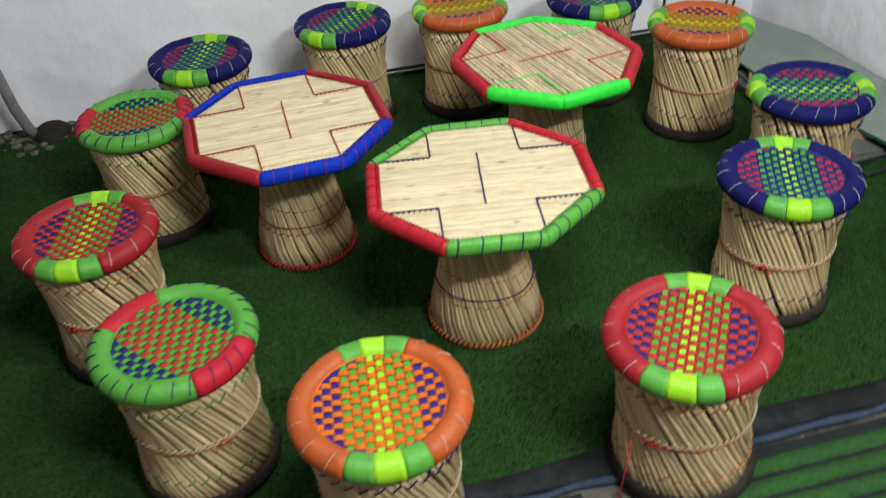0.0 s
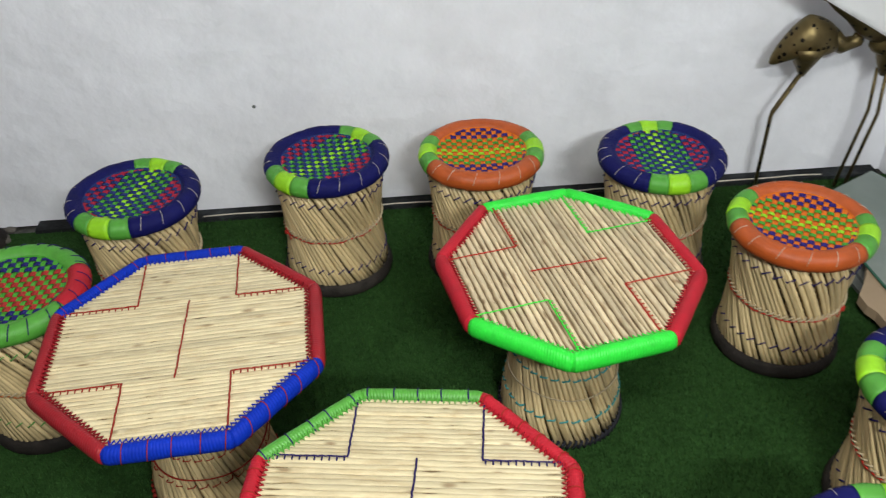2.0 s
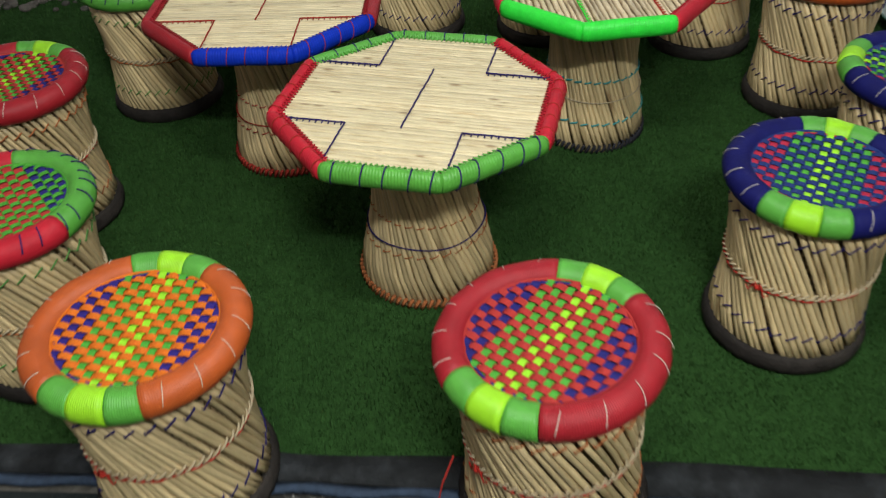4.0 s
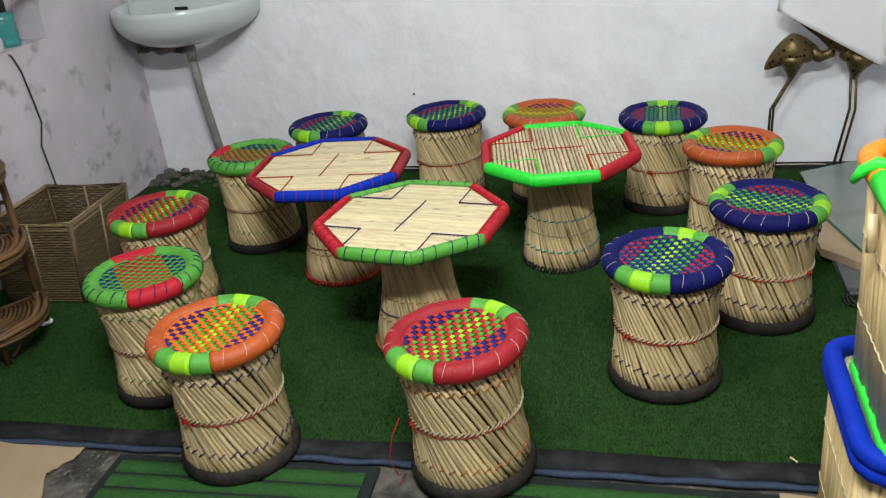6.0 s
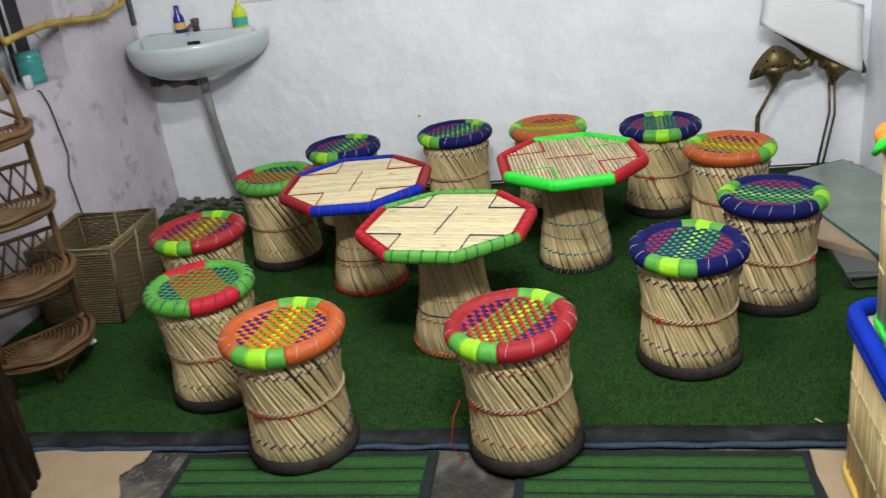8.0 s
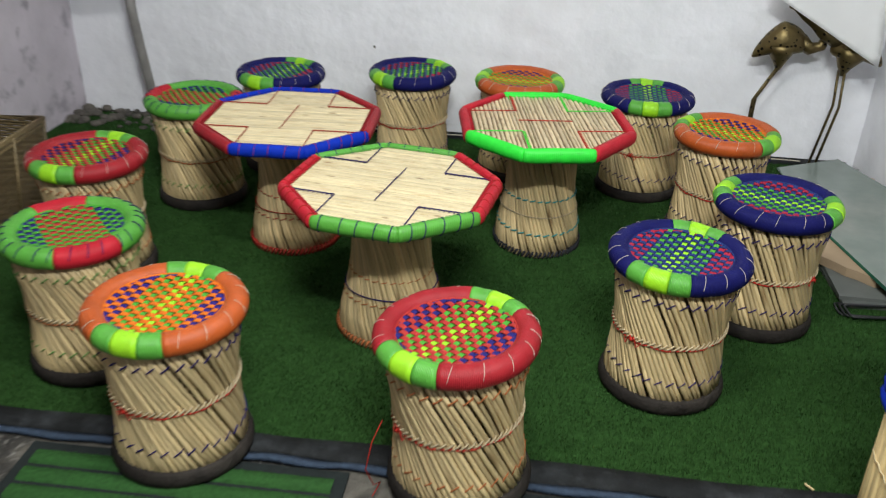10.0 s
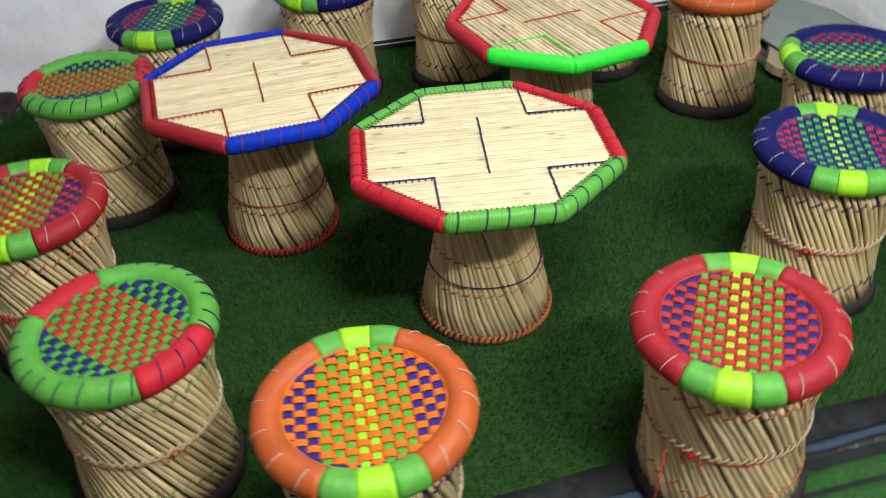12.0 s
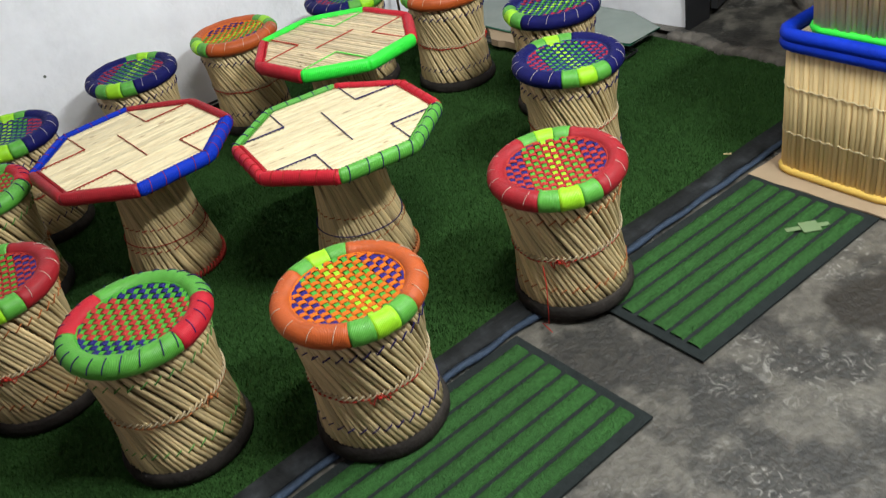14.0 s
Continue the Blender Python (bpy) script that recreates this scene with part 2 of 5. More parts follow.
BARK = mat("dark_bark", (0.012, 0.007, 0.0045), 0.85, spec=0.15, grain=0.6, scale=30, stretch=(1, 1, 0.18), bump=1.0, bump_scale=40, depth=0.02, second=(0.060, 0.030, 0.013), second_scale=22, second_low=0.5, second_high=0.66, rand=0.35)
END_GRAIN = mat("cut_wood_end", (0.15, 0.11, 0.08), 0.8, grain=0.4, scale=60)
PLANK = mat("stained_plank", (0.13, 0.06, 0.025), 0.55, grain=0.5, scale=6, stretch=(4, 4, 0.4), bump=0.3, bump_scale=20)
CARD = mat("brown_cardboard", (0.36, 0.26, 0.165), 0.85, grain=0.15, scale=12, bump=0.15, bump_scale=30, second=(0.34, 0.24, 0.15), second_scale=3)
PAPER = mat("white_paper", (0.95, 0.95, 0.95), 0.75, grain=0.03, scale=8)
GLASS_TOP = mat("dusty_green_glass", (0.20, 0.24, 0.215), 0.22, grain=0.2, scale=6, second=(0.26, 0.28, 0.25), second_scale=2)
GLASS_EDGE = mat("glass_edge", (0.02, 0.10, 0.06), 0.15)
BOARD = mat("grey_board", (0.13, 0.14, 0.13), 0.6, grain=0.3, scale=10)
BLACK_METAL = mat("black_paint", (0.012, 0.012, 0.014), 0.45, grain=0.2, scale=20)
DARK_WOOD = mat("dark_door_paint", (0.02, 0.02, 0.022), 0.5, grain=0.4, scale=8, bump=0.2)
BAR_PAINT = mat("white_painted_iron", (0.62, 0.60, 0.62), 0.45, grain=0.3, scale=25)
BAMBOO = mat("yellow_bamboo", (0.50, 0.33, 0.06), 0.45, grain=0.4, scale=14, second=(0.3, 0.15, 0.04), second_scale=9)
BOTTLE_BLUE = mat("blue_bottle_plastic", (0.012, 0.03, 0.25), 0.2)
BOTTLE_YELLOW = mat("yellow_green_soap", (0.55, 0.62, 0.03), 0.2)
LABEL_GREEN = mat("green_label", (0.05, 0.4, 0.3), 0.4)
TEAL_JAR = mat("teal_plastic_jar", (0.05, 0.27, 0.26), 0.3, grain=0.2, scale=20)
TIN = mat("pale_tin", (0.40, 0.36, 0.30), 0.4, 0.3, grain=0.2, scale=20)
CLOTH_RED = mat("red_cloth", (0.26, 0.07, 0.06), 0.9, grain=0.5, scale=60)
CLOTH_GREEN = mat("green_cloth", (0.06, 0.22, 0.14), 0.9, grain=0.5, scale=60)
CLOTH_BLUE = mat("blue_cloth", (0.07, 0.07, 0.2), 0.9, grain=0.5, scale=60)
PICTURE = mat("pink_print", (0.55, 0.38, 0.34), 0.7, grain=0.5, scale=25)
GREY_THING = mat("grey_felt", (0.10, 0.095, 0.10), 0.9, grain=0.4, scale=25)
RUBBLE = mat("damp_rubble", (0.14, 0.122, 0.104), 0.85, grain=0.6, scale=25, bump=1.0, bump_scale=30, second=(0.05, 0.045, 0.04), second_scale=8)
# pale colour stands in for daylight behind the window bars
WINDOW_DAYLIGHT = mat("window_daylight_board", (0.50, 0.50, 0.56), 0.7, grain=0.3, scale=9)
# near-black colour stands in for the store's lack of light
STORE_DARK = mat("unlit_store_wall", (0.03, 0.028, 0.026), 0.8, grain=0.5, scale=10)
CABLE = mat("black_cable", (0.012, 0.012, 0.012), 0.5)
CELLO = mat("clear_tape", (0.16, 0.24, 0.12), 0.12, spec=0.8)


# ---- mesh helpers ----
def mesh_of(bm, name, material, smooth=True):
    me = bpy.data.meshes.new(name)
    if len(bm.faces):
        bmesh.ops.recalc_face_normals(bm, faces=bm.faces)
    bm.to_mesh(me)
    bm.free()
    for p in me.polygons:
        p.use_smooth = smooth
    if material:
        me.materials.append(material)
    return me


def part(name, bm, material, parent=None, label="", smooth=True):
    me = bm if isinstance(bm, bpy.types.Mesh) else mesh_of(bm, name, material, smooth)
    ob = new(name, me)
    if parent:
        ob.parent = parent
    if label:
        ob["label"] = label
    return ob


def thing(name, label, category, at=None, group="", kind=""):
    ob = new(name)
    ob.empty_display_size = 0.05
    if at is not None:
        ob.matrix_world = at
    return tagged(ob, label, category, group, kind)


def tube(bm, pts, r, sides=6, closed=False, cap=True):
    """Sweeps a ring along points; r is a number or one per point."""
    pts = [Vector(p) for p in pts]
    n = len(pts)
    rad = r if isinstance(r, (list, tuple)) else [r] * n
    rings = []
    up = Vector((0, 0, 1))
    side = None
    for i, p in enumerate(pts):
        a = pts[(i - 1) % n] if (closed or i > 0) else p
        b = pts[(i + 1) % n] if (closed or i < n - 1) else p
        d = (b - a).normalized()
        if side is None:
            ref = up if abs(d.z) < 0.9 else Vector((1, 0, 0))
            side = d.cross(ref).normalized()
        else:
            side = (side - d * side.dot(d)).normalized()
        o = d.cross(side)
        rings.append([bm.verts.new(p + (side * math.cos(k * math.tau / sides) + o * math.sin(k * math.tau / sides)) * rad[i]) for k in range(sides)])
    m = n if closed else n - 1
    for i in range(m):
        A, B = rings[i], rings[(i + 1) % n]
        for k in range(sides):
            bm.faces.new((A[k], A[(k + 1) % sides], B[(k + 1) % sides], B[k]))
    if cap and not closed:
        bm.faces.new(rings[0])
        bm.faces.new(rings[-1])
    return bm


def ring(bm, R, z, r, seg=64, sides=6, a0=0.0, a1=math.tau, wob=0.0):
    full = abs(a1 - a0 - math.tau) < 1e-6
    k = seg if full else seg + 1
    pts = []
    for i in range(k):
        a = a0 + (a1 - a0) * i / seg
        pts.append(((R + wob * math.sin(5 * a)) * math.cos(a), (R + wob * math.sin(5 * a)) * math.sin(a), z + wob * math.sin(3 * a + 1)))
    return tube(bm, pts, r, sides, closed=full)


def box(bm, x0, x1, y0, y1, z0, z1, bevel=0.0, m=None):
    r = bmesh.ops.create_cube(bm, size=1)
    vs = r["verts"]
    bmesh.ops.scale(bm, vec=(x1 - x0, y1 - y0, z1 - z0), verts=vs)
    bmesh.ops.translate(bm, vec=((x0 + x1) / 2, (y0 + y1) / 2, (z0 + z1) / 2), verts=vs)
    if m is not None:
        bmesh.ops.transform(bm, matrix=m, verts=vs)
    if bevel:
        es = list({e for v in vs for e in v.link_edges})
        bmesh.ops.bevel(bm, geom=es, offset=bevel, segments=2, affect="EDGES", profile=0.5)
    return bm


def lathe(bm, profile, seg=48, close=False, sx=1.0, sy=1.0):
    rings = [[bm.verts.new((r * math.cos(k * math.tau / seg) * sx, r * math.sin(k * math.tau / seg) * sy, z)) for k in range(seg)] for r, z in profile]
    pairs = list(zip(rings, rings[1:])) + ([(rings[-1], rings[0])] if close else [])
    for A, B in pairs:
        for k in range(seg):
            bm.faces.new((A[k], A[(k + 1) % seg], B[(k + 1) % seg], B[k]))
    return bm


def ngon_slab(bm, pts, z0, z1, bevel=0.0):
    lo = [bm.verts.new((x, y, z0)) for x, y in pts]
    hi = [bm.verts.new((x, y, z1)) for x, y in pts]
    bm.faces.new(lo)
    bm.faces.new(hi)
    for i in range(len(pts)):
        j = (i + 1) % len(pts)
        bm.faces.new((lo[i], lo[j], hi[j], hi[i]))
    return bm


NB = bmesh.new

# ---- structure ----
BACK, LEFT, CEILING, FRONT, FAR_RIGHT = 3.51, -1.21, 2.7, -2.6, 4.6


def grid_wall(name, origin, u, v, lu, lv, nu, nv, thick, material, label, amp=0.006, seed=0):
    """A plaster wall with an uneven face; its normal is u x v, its back lies 'thick' behind."""
    u, v = Vector(u), Vector(v)
    nrm = u.cross(v).normalized()
    o = Vector(origin)
    bm = NB()
    vs = []
    for j in range(nv + 1):
        for i in range(nu + 1):
            p = o + u * (lu * i / nu) + v * (lv * j / nv)
            d = noise.noise(p * 2.1 + Vector((seed, 0, 0))) * amp + noise.noise(p * 6.3 + Vector((0, seed, 0))) * amp * 0.45
            vs.append(bm.verts.new(p + nrm * d))
    for j in range(nv):
        for i in range(nu):
            a = j * (nu + 1) + i
            bm.faces.new((vs[a], vs[a + 1], vs[a + nu + 2], vs[a + nu + 1]))
    back = [bm.verts.new(o + u * (lu * a) + v * (lv * b) - nrm * thick) for a, b in ((0, 0), (1, 0), (1, 1), (0, 1))]
    bm.faces.new(back[::-1])
    edge = [[vs[i] for i in range(nu + 1)], [vs[j * (nu + 1) + nu] for j in range(nv + 1)],
            [vs[nv * (nu + 1) + i] for i in range(nu, -1, -1)], [vs[j * (nu + 1)] for j in range(nv, -1, -1)]]
    for k, e in enumerate(edge):
        rim = [bm.verts.new(q.co) for q in e[::-1]]
        far = [bm.verts.new(back[k].co), bm.verts.new(back[(k + 1) % 4].co)]
        bm.faces.new(rim + far)
    me = mesh_of(bm, name, material)
    return tagged(new(name, me), label, "wall", kind="structure")


grid_wall("wall_back", (LEFT - 0.2, BACK, 0), (1, 0, 0), (0, 0, 1), 4.1, CEILING, 90, 60, 0.2, PLASTER, "uneven whitewashed plaster wall over old brick", 0.007)
# left wall, with the window's opening; its colour carries the shade on this side
WIN_Y0, WIN_Y1, WIN_Z0, WIN_Z1 = 2.27, 2.85, 0.87, 2.0
LW = "flaking whitewashed plaster wall with grey stains, lilac shade in its colour"
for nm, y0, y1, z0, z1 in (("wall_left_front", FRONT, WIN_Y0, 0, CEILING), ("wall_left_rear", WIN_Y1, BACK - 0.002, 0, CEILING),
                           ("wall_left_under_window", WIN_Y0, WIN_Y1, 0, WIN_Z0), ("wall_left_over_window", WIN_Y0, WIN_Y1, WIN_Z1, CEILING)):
    grid_wall(nm, (LEFT, y0, z0), (0, 1, 0), (0, 0, 1), y1 - y0, z1 - z0, max(6, int((y1 - y0) * 22)), max(6, int((z1 - z0) * 22)), 0.24, PLASTER_OLD_SHADED, LW, 0.005, 4)
# right wall: a short slanting return that ends at the doorway
RC, RP = Vector((2.335, BACK - 0.003, 0)), Vector((2.478, 2.17, 0))
ud = (RP - RC).normalized()
grid_wall("wall_right", RC, ud, (0, 0, 1), (RP - RC).length, CEILING, 30, 50, 0.14, PLASTER, "whitewashed plaster wall ending at a doorway", 0.004, 9)
grid_wall("wall_front", (FAR_RIGHT, FRONT, 0), (-1, 0, 0), (0, 0, 1), FAR_RIGHT - LEFT + 0.2, CEILING, 40, 20, 0.2, PLASTER, "plain whitewashed wall behind the camera", 0.005, 2)
# store wall, coloured near-black so the room behind the doorway reads unlit
grid_wall("wall_far_right", (FAR_RIGHT, BACK + 0.2, 0), (0, -1, 0), (0, 0, 1), BACK - FRONT + 0.4, CEILING, 30, 20, 0.2, STORE_DARK, "wall of the next room, its darkness put into the colour", 0.005, 3)
grid_wall("wall_right_front", (2.50, 1.0, 0), (0, -1, 0), (0, 0, 1), 1.0 - FRONT, CEILING, 40, 24, 0.14, PLASTER, "whitewashed plaster wall beyond the doorway", 0.005, 6)
# unseen, added above the opening to keep the ceiling lamps off the store
grid_wall("wall_over_doorway", (2.50, 2.165, 2.1), (0, -1, 0), (0, 0, 1), 1.165, CEILING - 2.1, 14, 8, 0.14, PLASTER, "unseen plaster wall added above the doorway to hold back lamp light", 0.004, 7)
# rear store wall, darkened by colour in the same way
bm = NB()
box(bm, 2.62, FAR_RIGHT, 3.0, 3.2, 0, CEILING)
tagged(new("wall_store_rear", mesh_of(bm, "wall_store_rear", STORE_DARK, False)), "rear wall of the next room, its darkness put into the colour", "wall", kind="structure")
bm = NB()
box(bm, LEFT - 0.25, FAR_RIGHT + 0.2, FRONT - 0.2, BACK + 0.2, CEILING, CEILING + 0.15)
tagged(new("ceiling", mesh_of(bm, "ceiling", CEIL, False)), "plain painted ceiling", "ceiling", kind="structure")
# concrete floor, slightly uneven
bm = NB()
NX, NY = 90, 90
gv = [[bm.verts.new((LEFT - 0.2 + (FAR_RIGHT - LEFT + 0.4) * i / NX, FRONT - 0.2 + (BACK - FRONT + 0.4) * j / NY, 0)) for i in range(NX + 1)] for j in range(NY + 1)]
for row in gv:
    for q in row:
        q.co.z = -0.006 + 0.003 * noise.noise(q.co * 3.0)
for j in range(NY):
    for i in range(NX):
        bm.faces.new((gv[j][i], gv[j][i + 1], gv[j + 1][i + 1], gv[j + 1][i]))
tagged(new("floor", mesh_of(bm, "floor", CONCRETE)), "worn grey concrete floor with dark damp stains", "floor", kind="structure")

# ---- turf carpet, edging and door mats ----
EDGE, SLANT = 1.272, 0.0229


def edge_y(x):
    """The turf's front edge, which runs slightly askew to the back wall."""
    return EDGE + SLANT * (x - 0.55)


bm = NB()
box(bm, LEFT + 0.01, 2.36, EDGE + 0.055, BACK - 0.05, -0.001, 0.008)
for v in bm.verts:
    if v.co.y < 2:
        v.co.y = edge_y(v.co.x) + 0.055
turf = tagged(new("turf_carpet", mesh_of(bm, "turf_carpet", TURF_BASE, False)), "dark green artificial grass carpet on the concrete", "carpet", kind="structure")


def blades(name, n, x0, x1, y0, y1, z, h, w, seed, material, label, slant=0.0):
    rs = np.random.RandomState(seed)
    p = np.stack([rs.uniform(x0, x1, n), rs.uniform(y0, y1, n), np.full(n, z)], 1)
    p[:, 1] += slant * (p[:, 0] - 0.55) * (y1 - p[:, 1]) / (y1 - y0)
    a, lean, turn = rs.uniform(0, math.tau, n), rs.normal(0, 0.45, n) + 0.25, rs.uniform(0, math.tau, n)
    hh = h * rs.uniform(0.6, 1.25, n)
    side = np.stack([np.cos(a), np.sin(a), np.zeros(n)], 1) * (w / 2)
    tip = p + np.stack([np.sin(lean) * np.cos(turn) * hh, np.sin(lean) * np.sin(turn) * hh, np.cos(lean) * hh], 1)
    co = np.stack([p - side, p + side, tip], 1).reshape(-1, 3)
    me = bpy.data.meshes.new(name)
    me.from_pydata(co.tolist(), [], np.arange(3 * n).reshape(-1, 3).tolist())
    me.materials.append(material)
    ob = new(name, me)
    return tagged(ob, label, "", kind="stuff")


grass = blades("grass", 230000, LEFT + 0.02, 2.35, EDGE + 0.06, BACK - 0.06, 0.007, 0.013, 0.0032, 5, TURF, "short dense green plastic turf blades", SLANT)
tagged(grass, "", "grass")

bm = NB()
tp = [(x, edge_y(x) + 0.010 + 0.003 * math.sin(x * 16)) for x in [LEFT + 0.05 + 3.35 * i / 60 for i in range(61)]]
tq = [(x, edge_y(x) + 0.072 + 0.012 * noise.noise(Vector((x * 3, 0, 0)))) for x, _ in tp]
ngon_rows = [(bm.verts.new((a[0], a[1], 0.012)), bm.verts.new((b[0], b[1], 0.0165)), bm.verts.new((b[0], b[1], 0.0)), bm.verts.new((a[0], a[1], 0.0))) for a, b in zip(tp, tq)]
for A, B in zip(ngon_rows, ngon_rows[1:]):
    for k in range(4):
        bm.faces.new((A[k], B[k], B[(k + 1) % 4], A[(k + 1) % 4]))
tagged(new("edging_tape", mesh_of(bm, "edging_tape", TAPE)), "scuffed black tape along the turf's front edge", "tape", kind="structure")
bm = NB()
rows = []
for i in range(141):
    x = LEFT + 0.05 + 3.3 * i / 140
    w = 0.006 * noise.noise(Vector((x * 7, 3, 0))) + 0.003 * math.sin(x * 31)
    z = 0.006 + 0.005 * noise.noise(Vector((x * 9, 7, 0)))
    e = edge_y(x)
    rows.append((bm.verts.new((x, e - 0.014 + w, 0.003)), bm.verts.new((x, e - 0.007 + w, z + 0.004)), bm.verts.new((x, e + 0.009 + w * 0.5, z + 0.003)), bm.verts.new((x, e, 0.0))))
for A, B in zip(rows, rows[1:]):
    for k in range(4):
        bm.faces.new((A[k], B[k], B[(k + 1) % 4], A[(k + 1) % 4]))
tagged(new("fabric_selvedge", mesh_of(bm, "fabric_selvedge", DENIM)), "crumpled blue fabric strip along the turf edge", "fabric strip", kind="structure")


def door_mat(x0, x1, y0, y1, rot, label):
    w, d = x1 - x0, y1 - y0
    m = thing("door_mat", label, "mat", pose((x0 + x1) / 2, (y0 + y1) / 2, 0, 0, 0, rot), "door mats along the turf")
    bm = NB()
    box(bm, -w / 2, w / 2, -d / 2, d / 2, -0.002, 0.005, 0.0015)
    part("rubber_base", bm, MAT_RUBBER, m, "dark grey rubber border", False)
    n, mx, my = 7, 0.028, 0.024
    pitch = (d - 2 * my) / n
    for i in range(n):
        bm = NB()
        ya = -d / 2 + my + i * pitch + 0.0056
        yb = ya + pitch - 0.0112
        cols = 60
        V = [[bm.verts.new((-w / 2 + mx + (w - 2 * mx) * c / cols, y + 0.0012 * noise.noise(Vector((c * 0.7, i, y * 40))), z + 0.0012 * noise.noise(Vector((c * 0.9, i * 3, z * 900)))))
              for y, z in ((ya, 0.004), (ya + 0.003, 0.0105), ((ya + yb) / 2, 0.012), (yb - 0.003, 0.0105), (yb, 0.004))] for c in range(cols + 1)]
        for A, B in zip(V, V[1:]):
            for k in range(4):
                bm.faces.new((A[k], A[k + 1], B[k + 1], B[k]))
        part("pile_strip", bm, MAT_PILE, m)
    g = blades("mat_nap", 9000, -w / 2 + mx, w / 2 - mx, -d / 2 + my, d / 2 - my, 0.0095, 0.005, 0.003, int(x0 * 100) + 50, MAT_PILE, "short green pile")
    keep = g.data
    g.parent = m
    # leave the grooves between the strips bare
    bmk = NB()
    bmk.from_mesh(keep)
    dead = [f for f in bmk.faces if ((f.calc_center_median().y + d / 2 - my) % pitch) < 0.0070 or ((f.calc_center_median().y + d / 2 - my) % pitch) > pitch - 0.0070]
    bmesh.ops.delete(bmk, geom=dead, context="FACES")
    bmk.to_mesh(keep)
    bmk.free()
    return m


door_mat(-0.086, 0.674, 0.797, 1.242, 2.0, "green ribbed door mat with dark rubber grooves")
door_mat(0.893, 1.658, 0.845, 1.262, 0.4, "green ribbed door mat with a scrap of clear tape on it")
bm = NB()
box(bm, -0.06, 0.06, -0.009, 0.009, 0, 0.001)
box(bm, -0.02, 0.03, -0.028, 0.02, 0.001, 0.004)
ob = tagged(new("tape_scrap", mesh_of(bm, "tape_scrap", CELLO, False)), "crumpled scrap of clear sticky tape on the mat", "tape")
ob.matrix_world = pose(1.50, 0.965, 0.0135, 0, 0, -35)
bm = NB()
box(bm, -0.012, 0.012, -0.0018, 0.0018, 0, 0.003)
ob = tagged(new("cane_chip", mesh_of(bm, "cane_chip", CANE, False)), "pale split cane chip on the turf", "wood chip")
ob.matrix_world = pose(1.70, 1.38, 0.018, 0, 0, -50)


# ---- cane stools ----
def prof(z, keys):
    """Smooth radius at height z through (z, r) keys."""
    for (z0, r0), (z1, r1) in zip(keys, keys[1:]):
        if z <= z1:
            t = (z - z0) / (z1 - z0)
            t = t * t * (3 - 2 * t)
            return r0 + (r1 - r0) * t
    return keys[-1][1]


def cane_mesh(name, keys, z0, z1, twist, rad, seed, material, bow=0.0):
    rs = random.Random(seed)
    pts, rr = [], []
    n = 7
    for i in range(n):
        t = i / (n - 1)
        z = z0 + (z1 - z0) * t
        a = -twist * (t - 0.5) + bow * math.sin(t * math.pi)
        r = prof(z, keys) + rs.uniform(-0.0012, 0.0012)
        pts.append((r * math.cos(a), r * math.sin(a), z))
        rr.append(rad * (1.1 - 0.22 * t) * rs.uniform(0.95, 1.05))
    return mesh_of(tube(NB(), pts, rr, 5), name, material)


def cane_body(parent, keys, z0, z1, n, twist, rad, seed):
    kinds = 7
    ms = [cane_mesh("cane", keys, z0, z1 - 0.003 * (k % 4), twist * (0.965 + 0.012 * k), rad * (0.84 + 0.05 * k), seed + k, CANE, 0.010 * (k % 3 - 1)) for k in range(kinds)]
    rs = random.Random(seed)
    for i in range(n):
        ob = part("cane", ms[rs.randrange(kinds)], None, parent)
        ob.matrix_basis = pose(0, 0, rs.uniform(-0.003, 0.0), 0, 0, 360 * i / n + rs.uniform(-0.8, 0.8))
    # crossing inner canes, coloured darker for the shade seen through the gaps
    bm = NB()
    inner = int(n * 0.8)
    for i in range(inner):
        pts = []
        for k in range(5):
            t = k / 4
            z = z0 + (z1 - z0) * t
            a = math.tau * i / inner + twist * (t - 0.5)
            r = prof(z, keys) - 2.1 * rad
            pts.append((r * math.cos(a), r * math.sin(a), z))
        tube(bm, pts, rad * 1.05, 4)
    tagged(part("cane_lining", bm, CANE_LINING, parent, "crossing layer of canes inside, gap shade in its colour"), kind="stuff")


def zigzag(parent, keys, z, n, amp, colour, rad, r=0.0016, tilt=0.0, name="lashing"):
    pts = []
    q = prof(z, keys)
    for i in range(n):
        for f, dr, dz in ((0.0, 1.1, -1), (0.55, 1.15, 1), (0.72, -0.6, 0.7), (0.86, -0.6, -0.7)):
            a = math.tau * (i + f) / n
            pts.append(((q + rad * dr) * math.cos(a), (q + rad * dr) * math.sin(a), z + amp * dz + tilt * math.cos(a)))
    return part(name, tube(NB(), pts, r, 4, closed=True), THREAD[colour], parent, colour + " zigzag lashing")


